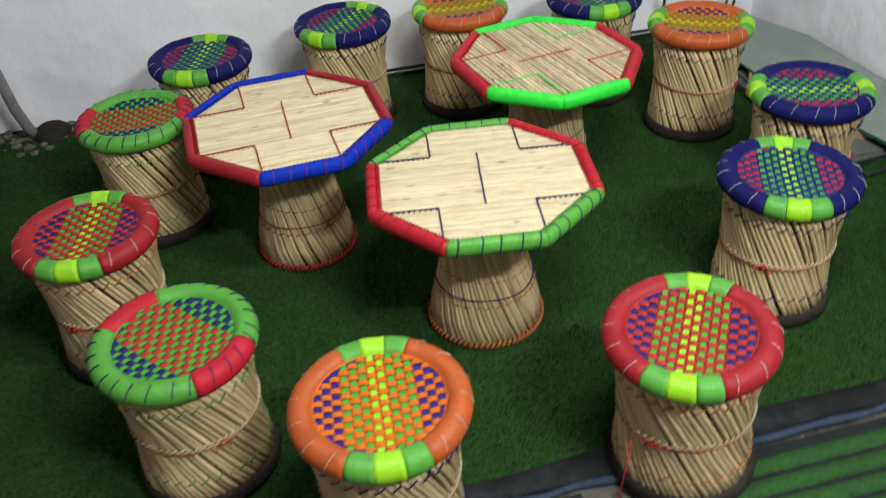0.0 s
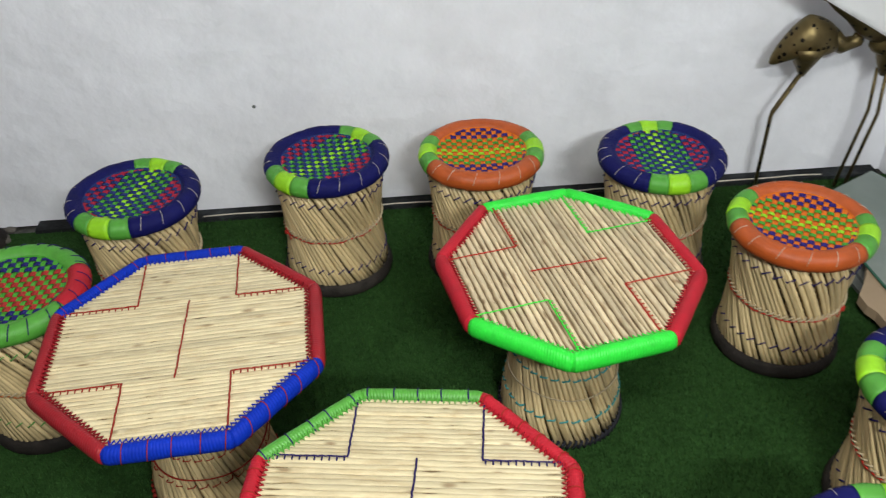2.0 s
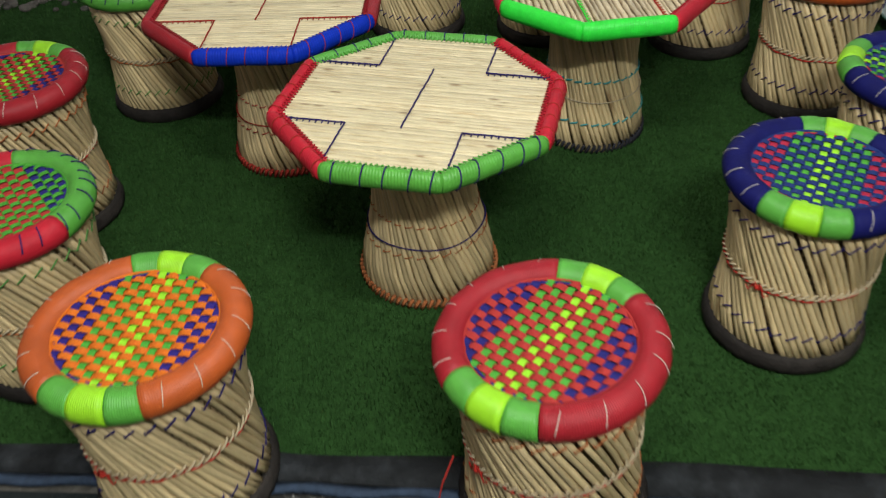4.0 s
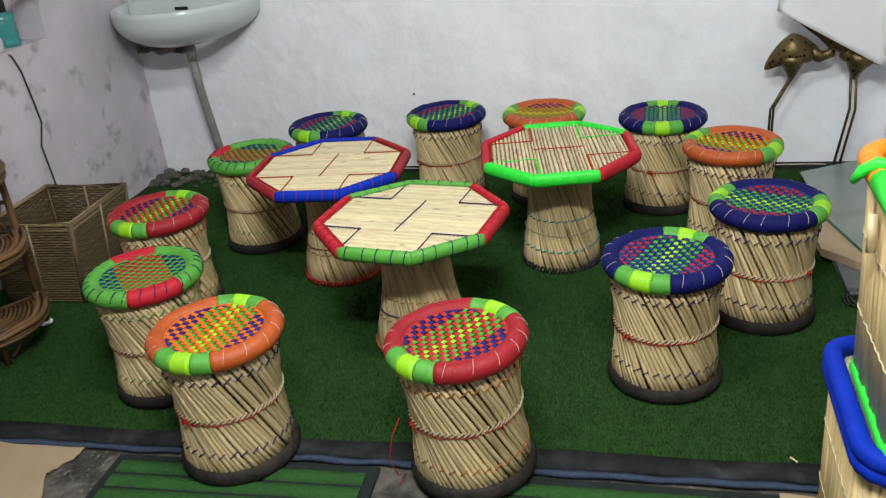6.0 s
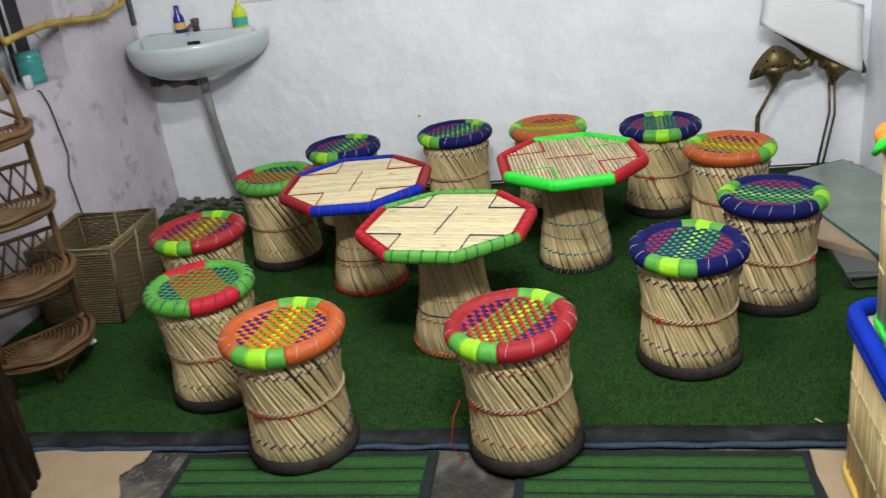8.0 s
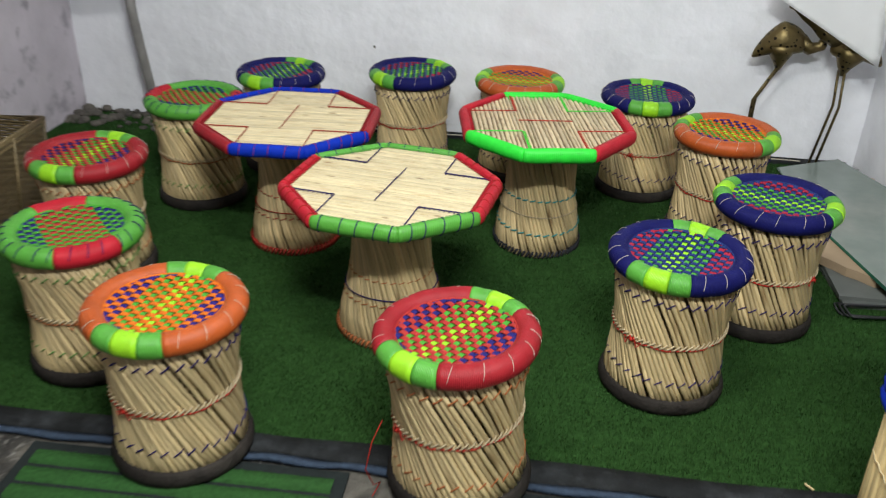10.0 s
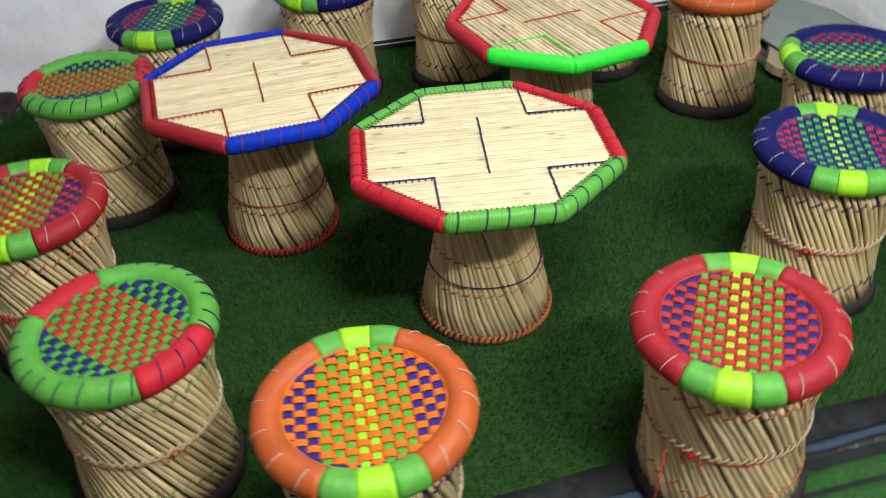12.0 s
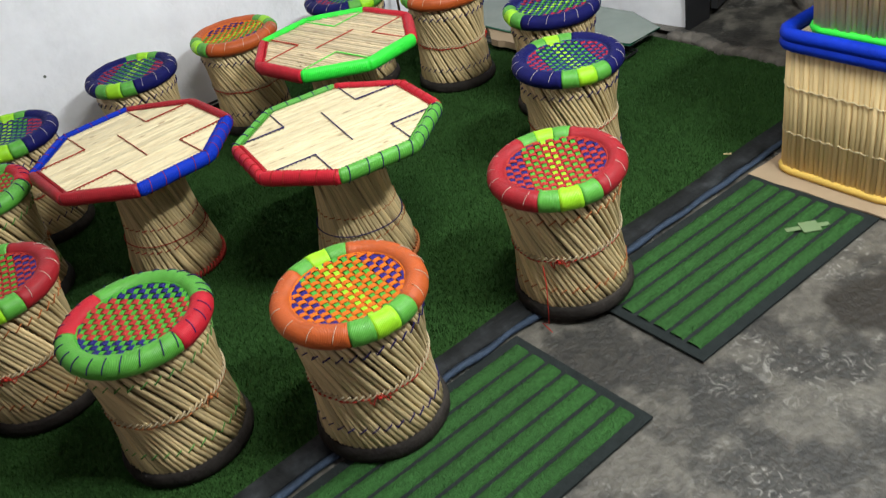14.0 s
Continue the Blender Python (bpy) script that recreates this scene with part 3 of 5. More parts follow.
def rope(parent, keys, z, c1, c2, rad, tilt):
    # thin coloured cord above a thick pale rope laid in slanting turns
    q = prof(z, keys) + rad
    pts = [((q + 0.001 * math.cos(a * 30)) * math.cos(a), (q + 0.001 * math.cos(a * 30)) * math.sin(a), z + tilt * math.cos(a - 0.7) + 0.002 * math.sin(a * 11) - 0.001)
           for a in [math.tau * i / 150 for i in range(150)]]
    cord = part("rope", tube(NB(), pts, 0.0025, 4, closed=True), THREAD[c1], parent, c1 + " cord round the waist")
    bm = NB()
    turns = 58
    for i in range(turns):
        tr = []
        for f, dr, dz in ((0.0, -0.001, -0.0075), (0.45, 0.0022, -0.003), (0.95, 0.0022, 0.003), (1.4, -0.001, 0.0075)):
            a = math.tau * (i + f) / turns
            tr.append(((q + dr) * math.cos(a), (q + dr) * math.sin(a), z + 0.006 + dz + tilt * math.cos(a - 0.7)))
        tube(bm, tr, 0.0024, 4)
    part("rope", bm, THREAD[c2], parent, "pale twisted rope round the waist")
    # knot with two loose ends
    bm = NB()
    q = prof(z, keys) + rad + 0.006
    a0 = -1.9
    zz = z + tilt * math.cos(a0 - 0.7) + 0.004
    for s in (-1, 1):
        tube(bm, [(q * math.cos(a0 + s * d), q * math.sin(a0 + s * d), zz + 0.012 * math.sin(d * 40) - d * 0.05) for d in (0.0, 0.03, 0.07, 0.11, 0.16)], 0.0016, 4)
    c = bmesh.ops.create_icosphere(bm, subdivisions=1, radius=0.006)
    bmesh.ops.translate(bm, vec=(q * math.cos(a0), q * math.sin(a0), zz), verts=c["verts"])
    part("knot", bm, THREAD[c1], cord)


STOOL_KEYS = [(0.0, 0.147), (0.185, 0.135), (0.36, 0.149)]
RIM_R, RIM_T, RIM_Z = 0.1502, 0.0268, 0.376


def arc(bm, a0, a1, seg, grow=0.0, seed=0):
    """A stretch of the padded rim between two angles."""
    pts, rr = [], []
    for i in range(seg + 1):
        a = a0 + (a1 - a0) * i / seg
        wob = 0.0016 * noise.noise(Vector((math.cos(a) * 4, math.sin(a) * 4, seed)))
        pts.append(((RIM_R + wob) * math.cos(a), (RIM_R + wob) * math.sin(a), RIM_Z + wob))
        rr.append(RIM_T + grow + 0.0012 * noise.noise(Vector((math.cos(a) * 9, math.sin(a) * 9, seed + 3))))
    return tube(bm, pts, rr, 16)


def ties(parent, angles, r, colour):
    for a in angles:
        bm = NB()
        pts = []
        for k in range(11):
            b = 0.15 + 1.35 * k / 10
            q = RIM_R + (RIM_T + 0.0012) * math.cos(b)
            aa = a + 0.06 * (k / 10 - 0.5)
            pts.append((q * math.cos(aa), q * math.sin(aa), RIM_Z + (RIM_T + 0.0012) * math.sin(b)))
        part("rim_tie", tube(bm, pts, r, 4), THREAD[colour], parent)


def strap(bm, fixed, along_y, half, crossings, width, phase, base):
    """One flat strap of the seat's weave, going over and under the crossing straps."""
    pts = []
    stops = [c for c in crossings if abs(c[0]) < half - 0.004]
    stops = [(-half, None)] + stops + [(half, None)]
    seq = []
    for k, (c, i) in enumerate(stops):
        seq.append((c, 0.0 if i is None else (0.0030 if (i + phase) % 2 == 0 else -0.0022)))
        if k + 1 < len(stops):
            n = stops[k + 1]
            seq.append(((c + n[0]) / 2 - (n[0] - c) * 0.12, None))
            seq.append(((c + n[0]) / 2 + (n[0] - c) * 0.12, None))
    vals = [v for _, v in seq]
    for k, (c, v) in enumerate(seq):
        if v is None:
            lo = next(vals[q] for q in range(k, -1, -1) if vals[q] is not None)
            hi = next(vals[q] for q in range(k, len(vals)) if vals[q] is not None)
            f = 0.22 if vals[k - 1] is not None else 0.78
            v = lo + (hi - lo) * f
        r2 = (c * c + fixed * fixed) / 0.0175
        pts.append((c, base - 0.009 * (1 - min(1, r2)) + v))
    prev = None
    for c, z in pts:
        q = []
        for s, dz in ((-1, 0), (1, 0), (1, -0.0011), (-1, -0.0011)):
            x, y = (fixed + s * width / 2, c) if along_y else (c, fixed + s * width / 2)
            q.append(bm.verts.new((x, y, z + dz)))
        if prev:
            for k in range(4):
                bm.faces.new((prev[k], prev[(k + 1) % 4], q[(k + 1) % 4], q[k]))
        prev = q
    return bm


def stool(label, rim, patch, centre, weft, warp, mid, sidec, tie, lash, cord, seed, group, ww=0.66, fw=0.86):
    """A cane stool; the patches and the centre stripe run along its own y axis."""
    s = thing("cane_stool", label, "stool", None, group)
    cane_body(s, STOOL_KEYS, 0.03, 0.364, 63, 1.1, 0.0071, seed)
    # tyre ring foot
    bm = NB()
    seg = 90
    pr = [(0.134, 0.004), (0.142, 0.0), (0.152, 0.0), (0.160, 0.007), (0.1625, 0.022), (0.1595, 0.036), (0.153, 0.044), (0.146, 0.043), (0.138, 0.034)]
    lathe(bm, pr, seg, True)
    for v in bm.verts:
        a = math.atan2(v.co.y, v.co.x)
        r = math.hypot(v.co.x, v.co.y)
        k = 1 + 0.012 * noise.noise(Vector((math.cos(a) * 2, math.sin(a) * 2, seed)))
        if r > 0.155 and v.co.z < 0.03:
            k += 0.008 * (round(a / math.tau * seg) % 2)
        v.co.x, v.co.y = v.co.x * k, v.co.y * k
    part("tyre_ring", bm, RUBBER, s, "black cut tyre ring as a foot")
    # rim in coloured stretches
    hp, hc = radians(27), radians(9.5)
    for j, mid_a in enumerate((math.pi / 2, -math.pi / 2)):
        rw = part("rim_wrap", arc(NB(), mid_a + hp, mid_a + math.pi - hp, 30, 0, seed + j), rim, s)
        if centre:
            part("rim_patch", arc(NB(), mid_a - hp, mid_a - hc, 6, 0.0006, seed), patch, s)
            pt = part("rim_patch", arc(NB(), mid_a + hc, mid_a + hp, 6, 0.0006, seed), patch, s)
            part("neon_band", arc(NB(), mid_a - hc, mid_a + hc, 6, 0.0012, seed), centre, pt, "neon yellow band on the rim")
        else:
            part("rim_patch", arc(NB(), mid_a - hp, mid_a + hp, 12, 0.0006, seed), patch, s)
    rs = random.Random(seed)
    if tie == "white":
        ang = [m0 + hp + (math.pi - 2 * hp) * (k + 0.5) / 6 + rs.uniform(-.05, .05) for m0 in (math.pi / 2, -math.pi / 2) for k in range(6)]
    else:
        ang = [math.tau * (k + 0.5) / 26 + rs.uniform(-.04, .04) for k in range(26)]
    ties(rw, ang, 0.0007 if tie == "white" else 0.0014, tie)
    part("inner_cord", ring(NB(), 0.1285, RIM_Z + 0.012, 0.0030, 64, 6, wob=0.0006), STRAP[weft], s)
    part("inner_cord", ring(NB(), 0.1225, RIM_Z + 0.010, 0.0024, 64, 6, wob=0.0008), STRAP[sidec], s)
    nw, nf = 14, 17
    pw, pf = 0.252 / nw, 0.252 / nf
    warps = [((i - (nw - 1) / 2) * pw, i) for i in range(nw)]
    wefts = [((i - (nf - 1) / 2) * pf, i) for i in range(nf)]
    base = RIM_Z + 0.012
    for x, i in warps:
        k = abs(x) / pw
        c = (mid if k < 1.0 else warp if k < 4.0 else sidec)
        part("woven_strap", strap(NB(), x, True, math.sqrt(0.130 ** 2 - x * x), wefts, pw * (ww if c != sidec else 0.82), i, base), STRAP[c], s, smooth=False)
    for y, i in wefts:
        part("woven_strap", strap(NB(), y, False, math.sqrt(0.130 ** 2 - y * y), warps, pf * fw, i + 1, base), STRAP[weft], s, smooth=False)
    zigzag(s, STOOL_KEYS, 0.315, 32, 0.0068, lash, 0.0067, 0.0019, 0.003)
    zigzag(s, STOOL_KEYS, 0.092, 32, 0.0068, lash, 0.0067, 0.0019, -0.004)
    rope(s, STOOL_KEYS, 0.190, cord, "pale", 0.0076, 0.006)
    return s


G1 = "stools round the tables"
KINDS = {
    "red": stool("cane stool with crimson rim, green patches and red-green woven seat", MAROON, GREEN, NEON, "red", "green", "neon", "blue", "white", "orange", "red", 11, G1),
    "blue": stool("cane stool with navy rim, green patches and navy-green woven seat", NAVY, GREEN, NEON, "teal", "green", "neon", "crimson", "white", "navy", "red", 23, G1),
    "orange": stool("cane stool with orange rim, green patches and orange-green woven seat", ORANGE, GREEN, NEON, "orange", "green", "neon", "purple", "white", "navy", "red", 37, G1),
    "green": stool("cane stool with green rim, red patches and red-green woven seat", GREEN, RED, None, "green", "red", "red", "blue", "navy", "green", "orange", 41, G1, 0.92, 0.74),
}
used = set()
# kind, x, y, direction of the stripe in degrees
for kind, x, y, ax in (("orange", 0.260, 1.281, 85.6), ("red", 0.895, 1.288, 57.9), ("blue", 1.392, 1.749, 66.2), ("blue", 1.697, 2.138, 160.7),
                       ("red", -0.345, 2.053, 79.7), ("green", -0.126, 1.582, 131.7), ("green", -0.255, 2.644, 177.9), ("blue", -0.056, 3.030, 71.5),
                       ("blue", 0.455, 3.157, 47.6), ("orange", 0.891, 3.140, 178.0), ("blue", 1.386, 3.060, 89.8), ("orange", 1.630, 2.695, 149.8)):
    m = pose(x, y, 0.008, 0, 0, ax - 90)
    if (kind, x) == ("red", 0.895):
        # this one leans a little, its foot set to one side
        m = Matrix.Translation((0.914, y, 0.012)) @ Matrix.Rotation(radians(-2.8), 4, "Y") @ Matrix.Rotation(radians(ax - 90), 4, "Z")
    if kind in used:
        copy_thing(KINDS[kind], m)
    else:
        KINDS[kind].matrix_basis = m
        used.add(kind)


# ---- octagonal tables ----
def deepen(bm):
    """The wrapping round a table's edge stands deeper than it is wide."""
    for v in bm.verts:
        v.co.z = 0.4345 + (v.co.z - 0.440) * 1.4


def table(label, x, y, rot, R, cols, layout, thread, tie, keys, n_slats, slat_mat, gap, corner, seed, foot, Lcols=None, stretch=(1, 1, 1)):
    t = thing("cane_table", label, "table", pose(x, y, 0.006, 0, 0, rot) @ Matrix.Diagonal((*stretch, 1)), "cane tables")
    rs = random.Random(seed)
    cane_body(t, keys, 0.004, 0.435, 66, 1.0, 0.0066, seed)
    zigzag(t, keys, 0.014, 66, 0.010, foot, 0.0076, 0.0046, name="foot_lashing")
    waist = "teal" if Lcols else foot
    zigzag(t, keys, 0.13 if not Lcols else 0.09, 30, 0.003, waist, 0.0072, 0.0015 if not Lcols else 0.0028, 0.004)
    zigzag(t, keys, 0.20, 30, 0.002, waist, 0.0072, 0.0015 if not Lcols else 0.0028, -0.004)
    part("waist_cord", ring(NB(), prof(0.15, keys) + 0.009, 0.15, 0.002, 60, 4, wob=0.0012), THREAD["tan" if Lcols else thread], t)
    # slab below the slats, coloured dark like the shade in their gaps
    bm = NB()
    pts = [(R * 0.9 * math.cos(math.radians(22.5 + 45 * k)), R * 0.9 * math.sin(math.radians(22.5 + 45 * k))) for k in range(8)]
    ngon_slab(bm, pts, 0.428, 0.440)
    part("underside", bm, CANE_DARK, t, "cane underside of the top, shade put into its colour", False)
    # slats along x
    ap = R * math.cos(math.radians(22.5))
    pitch = 2 * (ap - 0.012) / n_slats
    section = ((-1, 0), (-0.95, 0.72), (-0.5, 0.98), (0.5, 1), (0.95, 0.72), (1, 0)) if gap < 0.1 else ((-1, 0), (-0.86, 0.7), (-0.35, 1), (0.35, 1), (0.86, 0.7), (1, 0))
    mesh = []
    for v in range(8):
        bm = NB()
        q = random.Random(seed + v)
        prev = None
        h = 0.0040 if gap < 0.1 else 0.0064
        for i in range(19):
            xx = -0.5 + i / 18
            oy, oz = q.uniform(-0.0007, 0.0007), q.uniform(-0.0004, 0.0004)
            w = pitch * (0.5 - gap / 2) * (q.uniform(1.0, 1.06) if q.random() < 0.86 else q.uniform(0.55, 0.8))
            cs = [bm.verts.new((xx, oy + w * a, oz + h * b)) for a, b in section]
            if prev:
                for k in range(5):
                    bm.faces.new((prev[k], prev[k + 1], cs[k + 1], cs[k]))
            prev = cs
        mesh.append(mesh_of(bm, "slat", slat_mat, True))
    side = R * math.sin(math.radians(22.5))
    cuts = [0.0]
    for i in range(n_slats):
        cuts.append(cuts[-1] + rs.uniform(0.72, 1.28))
    for i in range(n_slats):
        yy = -ap + 0.012 + (cuts[i] + cuts[i + 1]) / 2 / cuts[-1] * n_slats * pitch
        wide = (cuts[i + 1] - cuts[i]) / cuts[-1] * n_slats
        half = ap if abs(yy) < side else ap - (abs(yy) - side)
        ob = part("slat", mesh[rs.randrange(8)], None, t)
        ob.matrix_basis = Matrix.Translation((rs.uniform(-0.002, 0.002), yy, 0.4398 + rs.uniform(0, 0.0012 if gap < 0.1 else 0.0030))) @ Matrix.Diagonal((2 * half - 0.02, wide, 1, 1))
    # rim, one wrapped stretch a side
    rt = 0.0155 if gap < 0.1 else 0.018
    for k in range(8):
        nrm = 45 * k if 45 * k <= 180 else 45 * k - 360
        a0, a1 = math.radians(45 * k - 22.5), math.radians(45 * k + 22.5)
        Rr = R - (0.006 if gap < 0.1 else 0.0085)
        p0, p1 = Vector((Rr * math.cos(a0), Rr * math.sin(a0), 0.440)), Vector((Rr * math.cos(a1), Rr * math.sin(a1), 0.440))
        pts = [p0.lerp(p1, f) + Vector((0, 0, 0.0015 * noise.noise(Vector((k, f * 3, seed))))) for f in (-0.012, 0.03, 0.15, 0.35, 0.5, 0.65, 0.85, 0.97, 1.012)]
        rr = [rt * f for f in (0.82, 0.97, 1.0, 1.03, 1.0, 1.02, 1.0, 0.97, 0.82)]
        c = layout[nrm]
        bm = tube(NB(), pts, rr, 12)
        deepen(bm)
        rw = part("rim_wrap", bm, cols[c], t)
        if tie[c]:
            d = (p1 - p0).normalized()
            o = Vector((0, 0, 1)).cross(d)
            for f in (0.12, 0.32, 0.53, 0.74, 0.93):
                ctr = p0.lerp(p1, f + rs.uniform(-0.03, 0.03))
                bm = tube(NB(), [ctr + (o * math.cos(b) + Vector((0, 0, 1)) * math.sin(b)) * (rt * 1.05) + d * 0.004 * math.sin(b) for b in [k2 * math.tau / 12 for k2 in range(12)]], 0.0010 if tie[c] == "maroon" else 0.0015, 4, closed=True)
                deepen(bm)
                part("rim_tie", bm, THREAD[tie[c]], rw)
    # stitched lines
    top = 0.4468 if gap < 0.1 else 0.4490

    def stitch(p, q, comb, colour):
        bm = NB()
        p, q = Vector((*p, top)), Vector((*q, top))
        d = (q - p)
        n = max(3, int(d.length / 0.013))
        o = Vector((-d.y, d.x, 0)).normalized()
        pts = [p + d * (i / (2 * n)) + Vector((rs.uniform(-.0008, .0008), rs.uniform(-.0008, .0008), 0.0007 * (i % 2))) for i in range(2 * n + 1)]
        tube(bm, pts, 0.0019, 4)
        if comb:
            for i in range(n):
                b = p + d * ((i + 0.4) / n)
                tube(bm, [b, b + o * 0.009 * comb], 0.0015, 4)
        part("stitched_line", bm, THREAD[colour], t)

    cx, cy = corner
    for sx in (-1, 1):
        for sy in (-1, 1):
            c = Lcols[(sx, sy)] if Lcols else thread
            ex = min(ap, ap - max(0, cy - side)) - 0.012
            stitch((sx * cx, sy * cy), (sx * ex, sy * cy), -sx, c)
            ey = min(ap, ap - max(0, cx - side)) - 0.012
            stitch((sx * cx, sy * cy), (sx * cx, sy * ey), 0, c)
    stitch((0.004, cy), (-0.004, -cy), 0, thread)
    return t


LAY = {90: 0, 135: 0, 45: 1, 0: 1, -45: 0, -90: 0, -135: 1, 180: 1}
LAY_C = {-45: 0, 0: 0, 45: 1, 90: 1, 135: 0, 180: 0, -135: 1, -90: 1}
table("octagonal cane table, green and red wrapped rim, navy stitching", 0.630, 1.896, -7.9, 0.299, (GREEN, RED), LAY, "navy", ("navy", "maroon"),
      [(0.0, 0.148), (0.27, 0.104), (0.44, 0.116)], 50, SLAT, 0.02, (0.1165, 0.119), 3, "orange", None, (1, 0.99, 0.993))
table("octagonal cane table, blue and crimson wrapped rim, maroon stitching", 0.189, 2.384, 4.0, 0.300, (BLUE, MAROON), LAY, "maroon", ("maroon", ""),
      [(0.0, 0.142), (0.27, 0.104), (0.44, 0.116)], 50, SLAT, 0.02, (0.104, 0.112), 8, "maroon", None, (1, 1.05, 0.975))
table("octagonal round-cane table, bright lime and red wrapped rim", 1.017, 2.530, 101.5, 0.310, (LIME, RED), LAY_C, "red", ("", ""),
      [(0.0, 0.150), (0.25, 0.118), (0.44, 0.124)], 38, SLAT_ROUND, 0.27, (0.100, 0.094), 15, "black",
      {(1, 1): "red", (-1, -1): "red", (1, -1): "lime", (-1, 1): "lime"}, (1, 0.945, 0.97))

bm = NB()
tube(bm, [(0.752, 1.215, 0.20), (0.735, 1.19, 0.16), (0.722, 1.18, 0.09), (0.735, 1.20, 0.03), (0.742, 1.235, 0.008), (0.734, 1.19, 0.006)], 0.0014, 5)
tagged(new("loose_thread", mesh_of(bm, "loose_thread", THREAD["red"])), "loose red thread trailing from a stool to the floor", "thread")
# teeth of cord where the rims bind the slat ends
for t_ob in [o for o in bpy.data.objects if o.name.startswith("cane_table") and o.parent is None]:
    R = {"cane_table": 0.299, "cane_table.001": 0.300}.get(t_ob.name, 0.310)
    for k in range(8):
        a0, a1 = math.radians(45 * k - 22.5), math.radians(45 * k + 22.5)
        Ri = R - (0.0225 if R < 0.305 else 0.027)
        p0, p1 = Vector((Ri * math.cos(a0), Ri * math.sin(a0), 0.4475)), Vector((Ri * math.cos(a1), Ri * math.sin(a1), 0.4475))
        o = Vector((math.cos(math.radians(45 * k)), math.sin(math.radians(45 * k)), 0))
        wraps = [c for c in t_ob.children if c.name.split(".")[0] == "rim_wrap"]
        pts = []
        for i in range(41):
            pts.append(p0.lerp(p1, i / 40) + o * (0.006 if i % 2 else -0.006) + Vector((0, 0, 0.003 if i % 2 else 0)))
        part("binding_cord", tube(NB(), pts, 0.0022, 4), wraps[k].data.materials[0], t_ob)

# ---- wash basin corner ----
def basin():
    s = thing("wash_basin", "pale grey ceramic wash basin hung on the wall", "basin", pose(-0.855, BACK - 0.012, 0))
    bm = NB()
    # half-oval plan; outline (scale, height) from the drain up over the rim and down the inside
    prof_ = [(0.10, 0.718), (0.35, 0.722), (0.62, 0.742), (0.82, 0.775), (0.93, 0.808), (0.985, 0.845), (1.0, 0.885), (1.0, 0.902), (0.975, 0.908), (0.93, 0.905), (0.86, 0.87), (0.66, 0.80), (0.35, 0.768), (0.08, 0.762)]
    seg = 40
    rings = []
    for f, z in prof_:
        row = []
        for k in range(seg + 1):
            a = math.pi + math.pi * k / seg
            x, y = 0.36 * math.cos(a), 0.44 * math.sin(a)
            e = 0.16 * (1 - f)
            row.append(bm.verts.new((x * f, min(-0.0, (y + 0.0) * f - e), z)))
        rings.append(row)
    for A, B in zip(rings, rings[1:]):
        for k in range(seg):
            bm.faces.new((A[k], A[k + 1], B[k + 1], B[k]))
    bm.faces.new(rings[0])
    bm.faces.new(rings[-1])
    bowl = part("bowl", bm, CERAMIC, s)
    bm = NB()
    box(bm, -0.30, 0.30, -0.10, 0.0, 0.80, 0.925, 0.02)
    part("back_ledge", bm, CERAMIC, s)
    bm = NB()
    box(bm, -0.04, 0.03, -0.1035, -0.0995, 0.868, 0.884, 0.002)
    part("overflow_slot", bm, HOLE, bowl, "dark overflow slot")
    bm = NB()
    lathe(bm, [(0.0, 0.925), (0.018, 0.925), (0.016, 0.955), (0.02, 0.965), (0.022, 0.985), (0.0, 0.99)], 14)
    tube(bm, [(0, 0, 0.95), (0, -0.04, 0.965), (0, -0.085, 0.955), (0, -0.095, 0.94)], 0.009, 8)
    tap = part("tap", bm, BRASS_OLD, s, "tarnished tap")
    tap.location = (-0.0, -0.05, 0)
    bm = NB()
    tube(bm, [(0.035, -0.17, 0.715), (0.035, -0.17, 0.64)], [0.026, 0.024], 14)
    tube(bm, [(0.035, -0.17, 0.655), (0.04, -0.165, 0.5), (0.055, -0.15, 0.3), (0.065, -0.135, 0.16), (0.08, -0.11, 0.06), (0.095, -0.09, 0.01)], 0.021, 12)
    part("waste_pipe", bm, PVC, s, "grey plastic waste pipe down to the floor")
    bm = NB()
    tube(bm, [(0, -0.17, 0.685), (-0.10, -0.16, 0.695), (-0.22, -0.10, 0.70), (-0.30, -0.02, 0.705)], 0.012, 8)
    tube(bm, [(-0.24, -0.09, 0.70), (-0.245, -0.1, 0.76)], 0.008, 8)
    box(bm, -0.285, -0.225, -0.13, -0.07, 0.672, 0.726, 0.012)
    tube(bm, [(-0.20, -0.12, 0.70), (-0.14, -0.15, 0.685), (-0.06, -0.17, 0.70), (0.0, -0.17, 0.715)], [0.012, 0.02, 0.016, 0.02], 8)
    tube(bm, [(-0.255, -0.12, 0.70), (-0.255, -0.15, 0.70)], [0.007, 0.014], 8)
    part("supply_valve", bm, BRASS_OLD, s, "tarnished valve and supply pipe")
    return s


basin()


def bottle(name, label, profile, material, x, y, z, cap=None, band=None):
    b = thing(name, label, "bottle", pose(x, y, z))
    part("body", lathe(NB(), profile, 20), material, b)
    if cap:
        part("cap", lathe(NB(), cap[0], 14), cap[1], b)
    if band:
        part("paper_label", lathe(NB(), band[0], 20), band[1], b)


